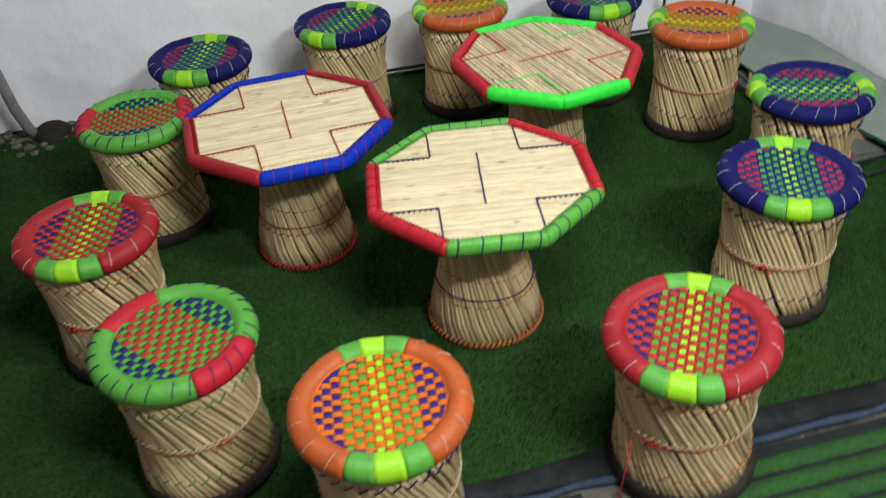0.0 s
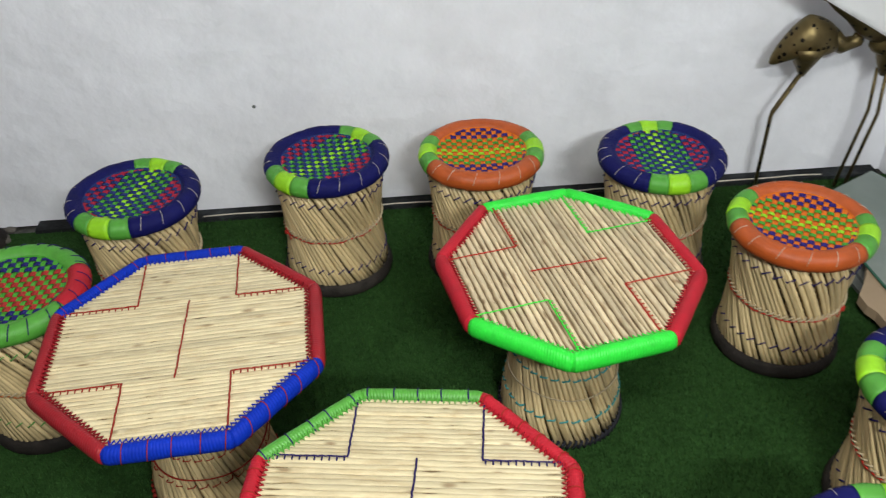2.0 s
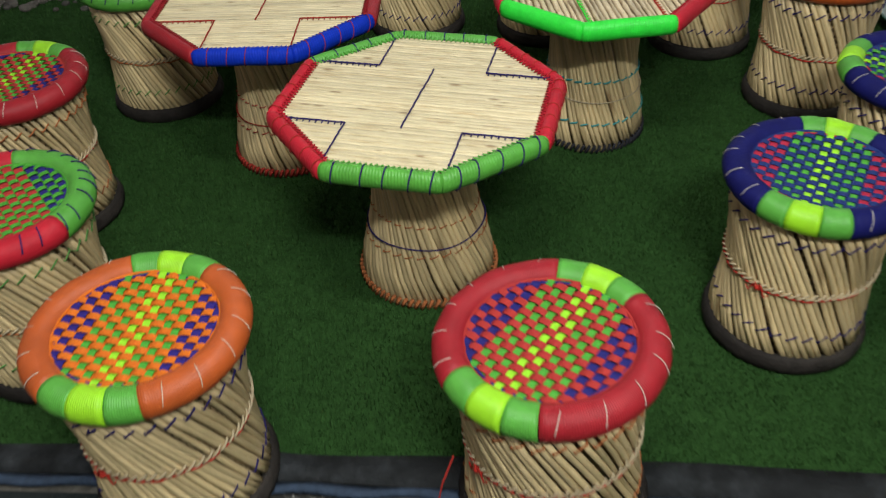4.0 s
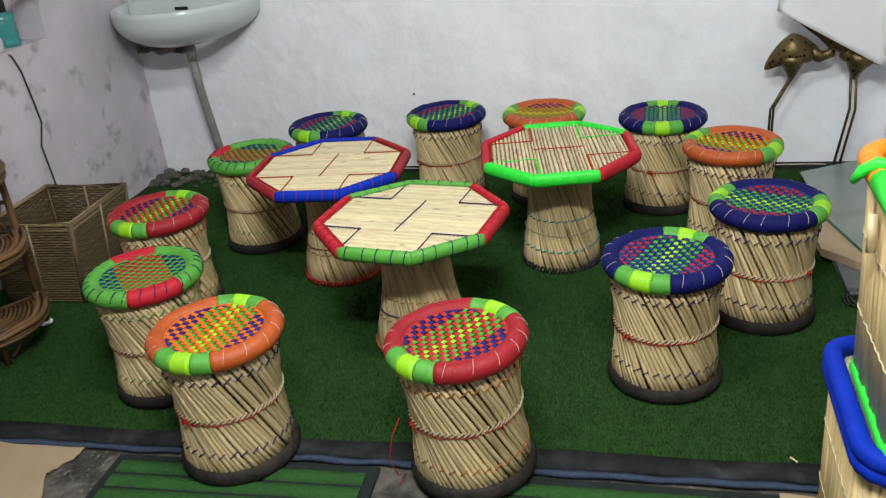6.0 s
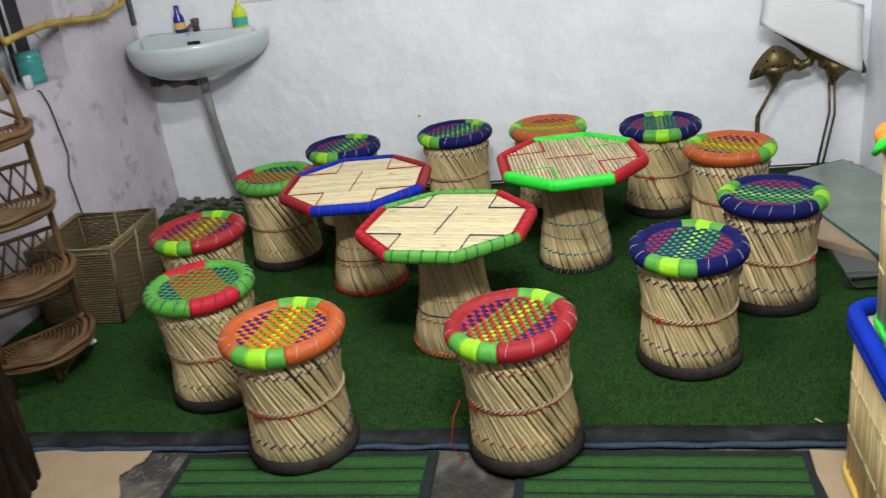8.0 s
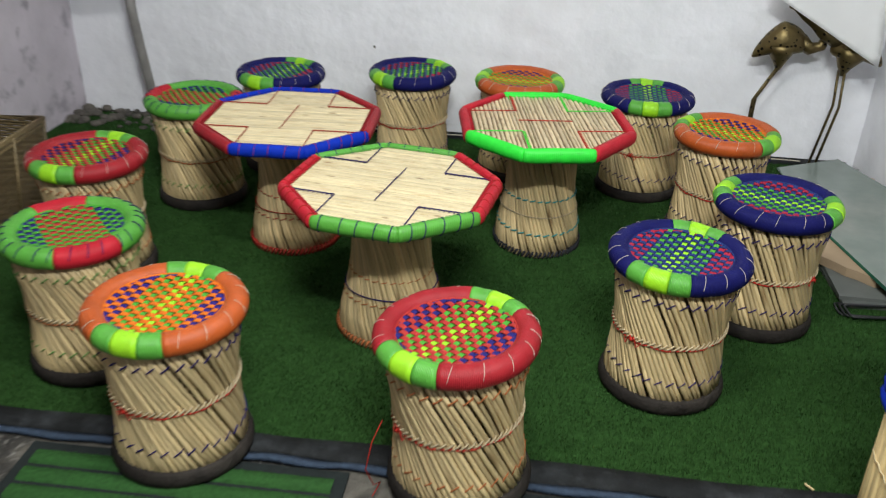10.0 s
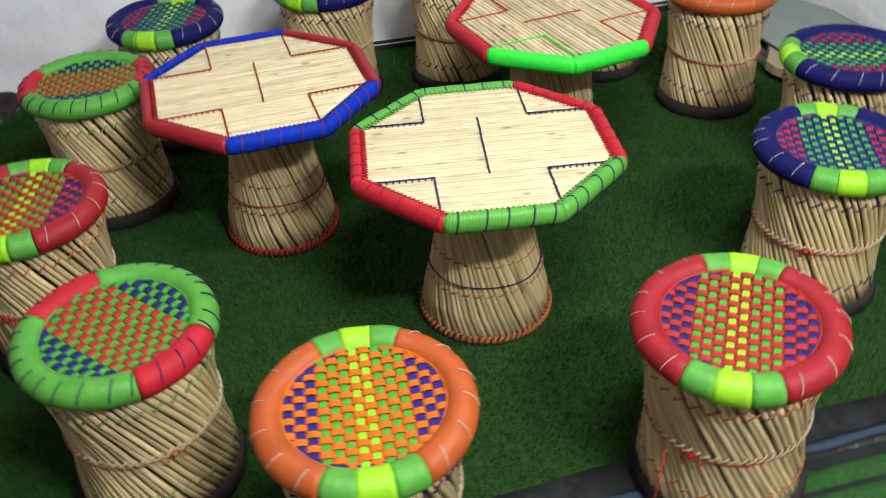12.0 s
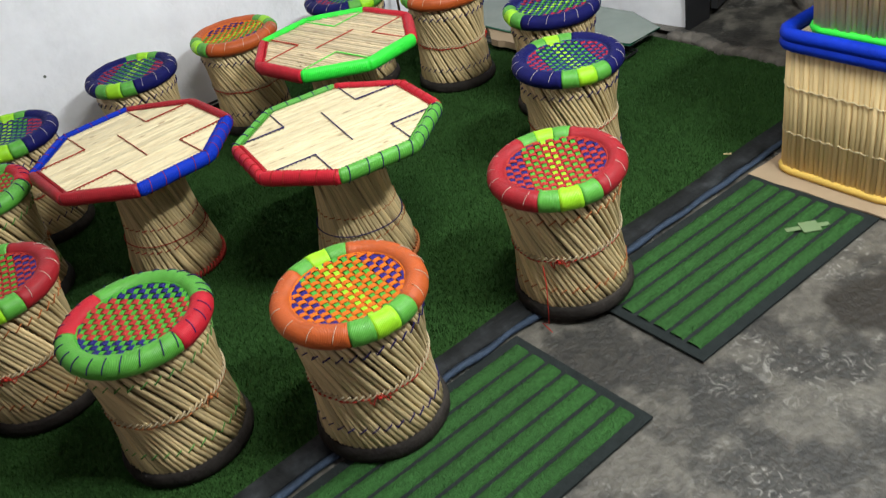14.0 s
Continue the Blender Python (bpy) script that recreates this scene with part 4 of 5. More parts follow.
LEDGE = 0.925
bottle("soap_bottle", "small dark blue bottle on the basin ledge", [(0, 0), (0.026, 0), (0.028, 0.01), (0.028, 0.072), (0.014, 0.098), (0.012, 0.112)], BOTTLE_BLUE, -0.94, BACK - 0.06, LEDGE,
       ([(0.014, 0.108), (0.014, 0.132), (0, 0.134)], BOTTLE_BLUE), ([(0.0285, 0.018), (0.0285, 0.05)], THREAD["yellow"]))
bottle("dish_soap_bottle", "yellow-green dish soap bottle with a pump top", [(0, 0), (0.036, 0), (0.038, 0.008), (0.037, 0.062), (0.030, 0.085), (0.014, 0.098)], BOTTLE_YELLOW, -0.615, BACK - 0.06, LEDGE,
       ([(0.015, 0.096), (0.015, 0.112), (0.006, 0.116), (0.006, 0.132), (0.013, 0.135), (0, 0.143)], BOTTLE_YELLOW), ([(0.0388, 0.010), (0.0382, 0.050)], LABEL_GREEN))

# rubble and a dark drain hump where the walls meet the floor
bm = NB()
rs = random.Random(77)
for i in range(110):
    x = LEFT + 0.03 + rs.random() ** 1.5 * 0.55
    y = BACK - 0.03 - rs.random() ** 1.6 * 0.22
    r = rs.uniform(0.006, 0.024) * (1.3 - (x - LEFT))
    q = bmesh.ops.create_icosphere(bm, subdivisions=2, radius=r)
    for v in q["verts"]:
        v.co *= 1 + 0.35 * noise.noise(v.co * 40 + Vector((i, 0, 0)))
        v.co.z *= 0.6
    bmesh.ops.translate(bm, vec=(x, y, 0.010 + r * 0.3), verts=q["verts"])
tagged(new("rubble", mesh_of(bm, "rubble", RUBBLE, False)), "damp crumbled rubble heaped in the corner", "rubble", kind="stuff")
bm = NB()
lathe(bm, [(0.0, 0.05), (0.05, 0.048), (0.07, 0.03), (0.075, 0.0)], 20)
ob = tagged(new("floor_drain_hump", mesh_of(bm, "floor_drain_hump", RUBBER)), "black rubber drain boot round the pipe foot", "drain")
ob.matrix_world = pose(-0.70, BACK - 0.10, 0)
# black strip filling the dark gap, and loose cable along the back wall
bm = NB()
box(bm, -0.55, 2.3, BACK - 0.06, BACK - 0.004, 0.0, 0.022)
tagged(new("skirting_gap", mesh_of(bm, "skirting_gap", TAPE, False)), "black strip filling the dark gap where turf meets the wall", "strip", kind="structure")
bm = NB()
tube(bm, [(0.0 + 2.1 * i / 40, BACK - 0.055 + 0.016 * noise.noise(Vector((i * 0.25, 0, 5))), 0.028) for i in range(41)], 0.0028, 5)
tagged(new("floor_cable", mesh_of(bm, "floor_cable", THREAD["white"])), "pale loose cable lying along the wall", "cable")
# faint whitewashed bricks on the upper wall
for r in range(4):
    for c in range(6):
        if random.random() < 0.3:
            continue
        bm = NB()
        x0 = -0.62 + c * 0.245 + (r % 2) * 0.11
        w = 0.222 + random.uniform(-0.01, 0.008)
        box(bm, x0, x0 + w, BACK - 0.0055 + random.uniform(-0.0015, 0.001), BACK + 0.03, 1.03 + r * 0.083, 1.03 + r * 0.083 + 0.068, 0.006)
        b = part("brick", bm, PLASTER, bpy.data.objects["wall_back"])


# ---- wall hangings ----
def doll(x, z, cloth, legs):
    """A small wall puppet kept to plain shapes."""
    bm = NB()
    for s in (-1, 1):
        tube(bm, [(s * 0.022, 0, 0.02), (s * 0.02, 0, 0.10)], [0.011, 0.014], 8)
        box(bm, s * 0.022 - 0.012, s * 0.022 + 0.012, -0.028, 0.012, 0.0, 0.02, 0.006)
        tube(bm, [(s * 0.055, 0, 0.11), (s * 0.045, 0, 0.22)], [0.009, 0.012], 8)
    lathe(bm, [(0.0, 0.09), (0.052, 0.09), (0.045, 0.13), (0.028, 0.17), (0.038, 0.21), (0.03, 0.25), (0.012, 0.26), (0.03, 0.28), (0.03, 0.31), (0.0, 0.33)], 16, sy=0.5)
    ob = tagged(new("wall_puppet", mesh_of(bm, "wall_puppet", cloth)), legs, "puppet", "puppets on the wall")
    ob.matrix_world = pose(x, BACK - 0.035, z)


doll(-0.126, 1.03, CLOTH_RED, "small cloth puppet in red hanging on the wall")
doll(0.152, 1.025, CLOTH_GREEN, "small cloth puppet in green hanging on the wall")
doll(0.427, 1.02, CLOTH_BLUE, "small cloth puppet in dark blue hanging on the wall")
pf = thing("wall_picture", "pink print in a crossed dark stick frame", "picture", pose(0.775, BACK - 0.02, 1.045))
for nm, a in (("frame_stick", (-0.19, 0.19, -0.008, 0.008, 0.022, 0.032)), ("frame_stick", (-0.19, 0.19, -0.008, 0.008, 0.045, 0.053)), ("frame_stick", (-0.145, -0.135, -0.012, 0.004, 0.0, 0.42)),
              ("frame_stick", (0.135, 0.145, -0.012, 0.004, 0.0, 0.42)), ("frame_stick", (-0.19, 0.19, -0.008, 0.008, 0.39, 0.40))):
    bm = NB()
    box(bm, *a, 0.002)
    part(nm, bm, BLACK_METAL if a[1] > 0.18 else PLANK, pf)
bm = NB()
box(bm, -0.135, 0.135, 0.0045, 0.009, 0.045, 0.39)
pr_ = part("print", bm, PICTURE, pf)
bm = NB()
for x in (-0.05, 0.02):
    tube(bm, [(x, 0.002, 0.06), (x + 0.02, 0.002, 0.12), (x + 0.05, 0.002, 0.16)], 0.008, 6)
part("print_motif", bm, BLACK_METAL, pr_)

# ---- window in the left wall ----
win = thing("window_1", "barred window with a black frame in a deep plaster reveal", "window", pose(LEFT - 0.17, 0, 0), kind="structure")
bm = NB()
box(bm, -0.05, 0.0, WIN_Y1 - 0.10, WIN_Y1, WIN_Z0, WIN_Z1)
part("window_frame", bm, BLACK_METAL, win, smooth=False)
bm = NB()
box(bm, -0.05, 0.0, WIN_Y0, WIN_Y0 + 0.06, WIN_Z0, WIN_Z1)
part("window_frame", bm, BLACK_METAL, win, smooth=False)
for z0, z1 in ((1.245, 1.305), (1.05, 1.068), (1.9, 2.0)):
    bm = NB()
    box(bm, -0.045, 0.006, WIN_Y0 + 0.06, WIN_Y1 - 0.10, z0, z1)
    part("window_rail", bm, BLACK_METAL, win, smooth=False)
for k in range(8):
    y = WIN_Y0 + 0.08 + k * (WIN_Y1 - WIN_Y0 - 0.2) / 7
    bm = NB()
    tube(bm, [(0.012, y, WIN_Z0), (0.012, y, WIN_Z1)], 0.006, 6)
    part("window_bar", bm, BAR_PAINT, win)
# added board, its pale colour in place of daylight outside
bm = NB()
box(bm, -0.075, -0.055, WIN_Y0, WIN_Y1, WIN_Z0, WIN_Z1)
part("backing_board", bm, WINDOW_DAYLIGHT, win, "added pale board in place of daylight behind the bars", False)


def jar(name, label, cat, x, y, z, profile, material, lid=None):
    j = thing(name, label, cat, pose(x, y, z))
    part("body", lathe(NB(), profile, 24), material, j)
    if lid:
        part("lid", lathe(NB(), lid, 24), material, j)


jar("storage_jar", "teal plastic jar on the window sill", "jar", LEFT - 0.085, 2.70, WIN_Z0, [(0, 0), (0.052, 0), (0.056, 0.02), (0.05, 0.035), (0.056, 0.05), (0.05, 0.07), (0.056, 0.085), (0.05, 0.11)], TEAL_JAR,
    [(0.055, 0.11), (0.055, 0.135), (0.0, 0.138)])
jar("paint_tin", "pale open tin on the window sill", "tin", LEFT - 0.07, 2.40, WIN_Z0, [(0, 0), (0.062, 0), (0.062, 0.12), (0.058, 0.12), (0.058, 0.01), (0, 0.01)], TIN)
bm = NB()
box(bm, -0.014, 0.014, -0.02, 0.02, 0, 0.055, 0.004)
ob = tagged(new("plug_adapter", mesh_of(bm, "plug_adapter", BAR_PAINT)), "small white plug adapter on the sill", "adapter")
ob.matrix_world = pose(LEFT - 0.03, 2.58, WIN_Z0, 0, 0, 20)
bm = NB()
tube(bm, [(LEFT - 0.03, 2.570, WIN_Z0 + 0.01), (LEFT + 0.012, 2.585, WIN_Z0 - 0.02), (LEFT + 0.012, 2.612, 0.782), (LEFT + 0.012, 2.632, 0.645), (LEFT + 0.012, 2.642, 0.553), (LEFT + 0.012, 2.600, 0.462), (LEFT + 0.012, 2.612, 0.330), (LEFT + 0.013, 2.640, 0.02)], 0.004, 6)
tagged(new("hanging_cable", mesh_of(bm, "hanging_cable", CABLE)), "thin black cable hanging down from the sill", "cable")
bm = NB()
bp = [(LEFT + 0.035, 2.42 + 1.12 * i / 12, 1.09 + 0.018 * math.sin(i * 0.55) + (0.02 if i > 8 else 0)) for i in range(11)] + [(LEFT + 0.035, 3.42, 1.19), (LEFT + 0.035, 3.43, 1.45), (LEFT + 0.035, 3.44, 1.9)]
tube(bm, bp, [0.014 if i % 2 else 0.0165 for i in range(len(bp))], 8)
for i in range(2, 10):
    p = Vector(bp[i])
    tube(bm, [p, p + Vector((0.012, 0.03, 0.04 if i % 2 else -0.045))], [0.006, 0.002], 5)
tagged(new("gas_pipe", mesh_of(bm, "gas_pipe", BAMBOO)), "yellow painted knobbly pipe along the wall", "pipe")
for y in (3.455, 3.485):
    bm = NB()
    tube(bm, [(LEFT + 0.012, y, 0.98), (LEFT + 0.012, y, CEILING)], 0.007, 6)
    tagged(new("wall_conduit", mesh_of(bm, "wall_conduit", GREY_THING if y < 3.46 else PVC)), "thin conduit running up the corner", "conduit")
bm = NB()
for i in range(9):
    q = bmesh.ops.create_icosphere(bm, subdivisions=2, radius=0.05 + 0.02 * random.random())
    for v in q["verts"]:
        v.co *= 1 + 0.4 * noise.noise(v.co * 25 + Vector((i * 3, 0, 0)))
    bmesh.ops.translate(bm, vec=(LEFT + 0.045, 2.95 + 0.05 * i, 1.335 + 0.02 * (i % 3)), verts=q["verts"])
tagged(new("felt_wall_ornament", mesh_of(bm, "felt_wall_ornament", GREY_THING)), "dark grey lumpy ornament hanging on the wall", "ornament")


# ---- wicker basket ----
RIM_WICKER = mat("pale_split_wicker", (0.30, 0.22, 0.11), 0.5, grain=0.5, scale=45, bump=0.4, bump_scale=90)


def basket():
    x0, x1, y0, y1, h = -1.09, -0.735, 2.05, 2.45, 0.325
    s = thing("storage_basket", "open square brown wicker basket on the turf", "basket", pose((x0 + x1) / 2, (y0 + y1) / 2, 0.012, 0, 0, 3))
    w, d = (x1 - x0) / 2, (y1 - y0) / 2
    n = 30
    for nm, a, b in (("front", (-w, -d), (w, -d)), ("rear", (-w, d), (w, d)), ("flank", (-w, -d), (-w, d)), ("flank", (w, -d), (w, d))):
        A, B = Vector((*a, 0)), Vector((*b, 0))
        o = Vector((-(B - A).y, (B - A).x, 0)).normalized()
        for i in range(n):
            z = 0.006 + (h - 0.012) * i / (n - 1)
            part("wicker_strand", tube(NB(), [A.lerp(B, k / 14) + Vector((0, 0, z)) + o * (0.0014 * (1 if (k + i) % 2 else -1)) for k in range(15)], 0.0052, 5), WICKER, s)
        
    bm = NB()
    box(bm, -w, w, -d, d, 0.0, 0.008)
    part("base", bm, WICKER, s, smooth=False)
    for cx in (-w, w):
        for cy in (-d, d):
            part("corner_post", tube(NB(), [(cx, cy, 0), (cx, cy, h)], 0.010, 8), WICKER, s)
    bm = NB()
    tube(bm, [(-w, -d, h), (w, -d, h), (w, d, h), (-w, d, h)], 0.011, 8, closed=True)
    part("rim", bm, RIM_WICKER, s, "thicker pale bound rim")
    bm = NB()
    tube(bm, [(-w - 0.004, -d - 0.004, h - 0.022), (w + 0.004, -d - 0.004, h - 0.022), (w + 0.004, d + 0.004, h - 0.022), (-w - 0.004, d + 0.004, h - 0.022)], 0.005, 6, closed=True)
    part("rim_band", bm, RIM_WICKER, s)
    for cx, cy in ((0, d + 0.006), (0, d - 0.007), (0, -d - 0.006), (w + 0.006, 0), (-w - 0.006, 0)):
        part("upright_rib", tube(NB(), [(cx, cy, 0), (cx, cy, h)], 0.0045, 6), RIM_WICKER, s)

    for c in s.children:
        for v in c.data.vertices:
            v.co.x -= 0.034 * (1 - v.co.z / h) * (0.5 + 0.5 * v.co.x / w)


basket()


# ---- rattan shelf stand ----
def rattan_stand():
    s = thing("rattan_shelf_stand", "four-tier bow-fronted brown rattan shelf stand", "shelf", pose(-0.918, 1.730, 0.010, 0, 0, -35))
    # own axes: y along the flat back, x towards the bowed front
    hw, dep = 0.195, 0.255
    tiers = (0.125, 0.375, 0.625, 0.875)
    for y in (-hw, hw):
        part("post", tube(NB(), [(0.0, y, 0.0), (0.004, y, 0.4), (0.0, y, 0.9), (0.0, y * 0.97, 0.99)], 0.0125, 8), RATTAN, s)
    part("arch", tube(NB(), [(0, -hw * 0.97, 0.98), (0, -hw * 0.9, 1.05), (0, -hw * 0.6, 1.085), (0, 0, 1.095), (0, hw * 0.6, 1.085), (0, hw * 0.9, 1.05), (0, hw * 0.97, 0.98)], 0.0125, 8), RATTAN, s)
    part("arch_brace", tube(NB(), [(0, -hw, 0.89), (0, -0.05, 1.0), (0, 0.04, 1.085)], 0.007, 6), RATTAN, s)
    part("arch_brace", tube(NB(), [(0, hw, 0.89), (0, 0.05, 1.0), (0, -0.04, 1.085)], 0.007, 6), RATTAN, s)
    part("front_post", tube(NB(), [(dep * 0.62, -hw * 0.78, 0.0), (dep * 0.62, -hw * 0.78, 0.5), (dep * 0.60, -hw * 0.80, 0.93)], 0.0165, 8), RATTAN, s)
    part("foot", tube(NB(), [(dep * 0.72, 0.0, 0.0), (dep * 0.72, 0.0, tiers[0])], 0.011, 8), RATTAN, s)
    part("foot_brace", tube(NB(), [(dep * 0.7, 0.02, 0.02), (dep * 0.5, hw * 0.6, 0.07), (0.0, hw, 0.11)], 0.008, 6), RATTAN, s)
    for z in tiers:
        for k in range(12):
            f = 1 - k * 0.075
            pts = []
            for i in range(25):
                a = -math.pi / 2 + math.pi * i / 24
                pts.append((max(0.0, dep * f * math.cos(a)) + 0.01, hw * (1.06 if k == 0 else 1.0) * math.sin(a) * (f if k < 3 else 0.8 * f + 0.2 * f), z + (0.012 if k < 2 else 0.0) + 0.004 * math.sin(i)))
            part("shelf_hoop" if k < 2 else "shelf_cane", tube(NB(), pts, 0.0105 if k < 2 else 0.0055, 6), RATTAN, s)
        for dz in (-0.014, -0.004):
            part("shelf_hoop", tube(NB(), [(max(0.0, (dep - 0.006) * math.cos(a)) + 0.01, hw * 1.04 * math.sin(a), z + dz) for a in [-math.pi / 2 + math.pi * i / 24 for i in range(25)]], 0.0095, 6), RATTAN, s)
        part("cross_rail", tube(NB(), [(0.0, -hw, z - 0.004), (0.0, hw, z - 0.004)], 0.008, 6), RATTAN, s)
        part("cross_rail", tube(NB(), [(0.01, 0, z - 0.01), (dep, 0, z - 0.01)], 0.007, 6), RATTAN, s)
    for z in tiers[:3]:
        top = z + 0.115
        part("gallery_rail", tube(NB(), [(-0.002, -hw, top), (-0.002, hw, top)], 0.008, 6), RATTAN, s)
        if z == tiers[0]:
            continue
        for k in range(7):
            y = -hw + 0.02 + k * (2 * hw - 0.04) / 7
            for a, b in ((0, 0.045), (0.045, 0)):
                part("lattice_stick", tube(NB(), [(-0.002 if a else 0.004, y + a, z), (-0.002 if a else 0.004, y + b, top)], 0.0046, 5), RATTAN, s)
    for z in tiers:
        for y in (-hw, hw):
            part("cane_binding", tube(NB(), [(0.0, y, z - 0.014), (0.0, y, z + 0.016)], 0.0165, 8), RATTAN, s)


rattan_stand()
bm = NB()
lathe(bm, [(0.0, 0.0), (0.018, 0.0), (0.02, 0.008), (0.015, 0.016), (0.0, 0.018)], 16, sx=1.3)
ob = tagged(new("white_cloth_scrap", mesh_of(bm, "white_cloth_scrap", PAPER)), "small crumpled white scrap on the turf", "scrap")
ob.matrix_world = pose(-0.81, 1.89, 0.012, 0, 0, 40)


# ---- log planters ----
def log_planter(x, y, z, r, h, n, label, seed):
    s = thing("log_planter", label, "planter", pose(x, y, z), "log planters")
    rs = random.Random(seed)
    for i in range(n):
        a = math.tau * i / n
        w = math.tau * r / n * 0.56
        pts = [((r + rs.uniform(-0.003, 0.003)) * math.cos(a), (r + rs.uniform(-0.003, 0.003)) * math.sin(a), h * t) for t in (0, 0.25, 0.5, 0.75, 1.0)]
        rr = [w * rs.uniform(0.85, 1.15) for _ in pts]
        bm = tube(NB(), pts, rr, 8)
        for v in bm.verts:
            v.co.z += rs.uniform(-0.004, 0.004) if v.co.z > h * 0.9 else 0
        part("log_stave", bm, BARK, s, smooth=False)
        bm = NB()
        c = bmesh.ops.create_circle(bm, cap_ends=True, segments=9, radius=w * 0.92)
        q = part("cut_end", bm, END_GRAIN, s, smooth=False)
        q.matrix_basis = pose(r * math.cos(a), r * math.sin(a), h + 0.0045, rs.uniform(-3, 3), rs.uniform(-3, 3))
    bm = NB()
    lathe(bm, [(0.0, 0.002), (r - 0.006, 0.002), (r - 0.006, h - 0.01), (0.0, h - 0.01)], 32)
    part("core", bm, END_GRAIN, s, "pale sawn core", False)


log_planter(-0.675, 1.015, 0.0, 0.165, 0.42, 22, "round planter clad in dark bark staves, on the floor", 5)
log_planter(-0.70, 1.05, 0.425, 0.125, 0.30, 18, "smaller bark-clad planter stacked on another planter", 6)
s = thing("wooden_crate", "brown stained plank crate on the floor", "crate", pose(-0.62, 0.66, 0.0))
for a in ((-0.15, 0.15, 0.13, 0.15, 0, 0.4), (-0.15, 0.15, -0.15, -0.13, 0, 0.4), (0.13, 0.15, -0.128, 0.128, 0, 0.4), (-0.15, -0.13, -0.128, 0.128, 0, 0.4), (-0.13, 0.13, -0.128, 0.128, 0.005, 0.02)):
    bm = NB()
    box(bm, *a, 0.003)
    part("crate_panel", bm, PLANK, s, smooth=False)


# ---- cardboard on the floor ----
def card(name, label, pts, z, th, seed, mat_=None):
    rs = random.Random(seed)
    out = []
    for (xa, ya), (xb, yb) in zip(pts, pts[1:] + pts[:1]):
        for k in range(7):
            f = k / 7
            j = 0.006 if k else 0
            out.append((xa + (xb - xa) * f + rs.uniform(-j, j), ya + (yb - ya) * f + rs.uniform(-j, j)))
    bm = ngon_slab(NB(), out, z, z + th)
    return tagged(new(name, mesh_of(bm, name, mat_ or CARD, False)), label, "cardboard")


card("cardboard_sheet", "torn brown cardboard sheet lying on the concrete", [(-0.74, 1.235), (-0.22, 1.25), (-0.225, 1.19), (-0.265, 1.13), (-0.20, 1.0), (-0.17, 0.90), (-0.25, 0.70), (-0.75, 0.66)], 0.001, 0.004, 3)
card("cardboard_strip", "narrow torn strip of cardboard on the concrete", [(-0.175, 1.01), (-0.135, 1.03), (-0.20, 0.72), (-0.26, 0.70)], 0.006, 0.004, 9)
card("cardboard_sheet", "brown cardboard laid under the cane hampers", [(1.655, 1.27), (2.25, 1.26), (2.25, 0.55), (1.665, 0.60)], 0.001, 0.005, 12)


# ---- cane hampers ----
def rrect(hx, hy, r, n):
    """Points evenly along a rectangle with rounded corners."""
    seg = []
    for cx, cy, a0 in ((hx - r, hy - r, 0), (-hx + r, hy - r, 90), (-hx + r, -hy + r, 180), (hx - r, -hy + r, 270)):
        for k in range(9):
            a = math.radians(a0 + 90 * k / 8)
            seg.append(Vector((cx + r * math.cos(a), cy + r * math.sin(a), 0)))
    seg.append(seg[0])
    tot = [0]
    for a, b in zip(seg, seg[1:]):
        tot.append(tot[-1] + (b - a).length)
    out = []
    for i in range(n):
        d = tot[-1] * i / n
        k = max(j for j in range(len(tot) - 1) if tot[j] <= d)
        out.append(seg[k].lerp(seg[k + 1], (d - tot[k]) / max(1e-9, tot[k + 1] - tot[k])))
    return out


HAMPER_CANE = mat("golden_cane", (0.86, 0.65, 0.33), 0.45, grain=0.28, scale=9, stretch=(1, 1, 0.25), bump=0.25, bump_scale=60, second=(0.55, 0.38, 0.17), second_scale=6, second_low=0.55, second_high=0.78, rand=0.12)


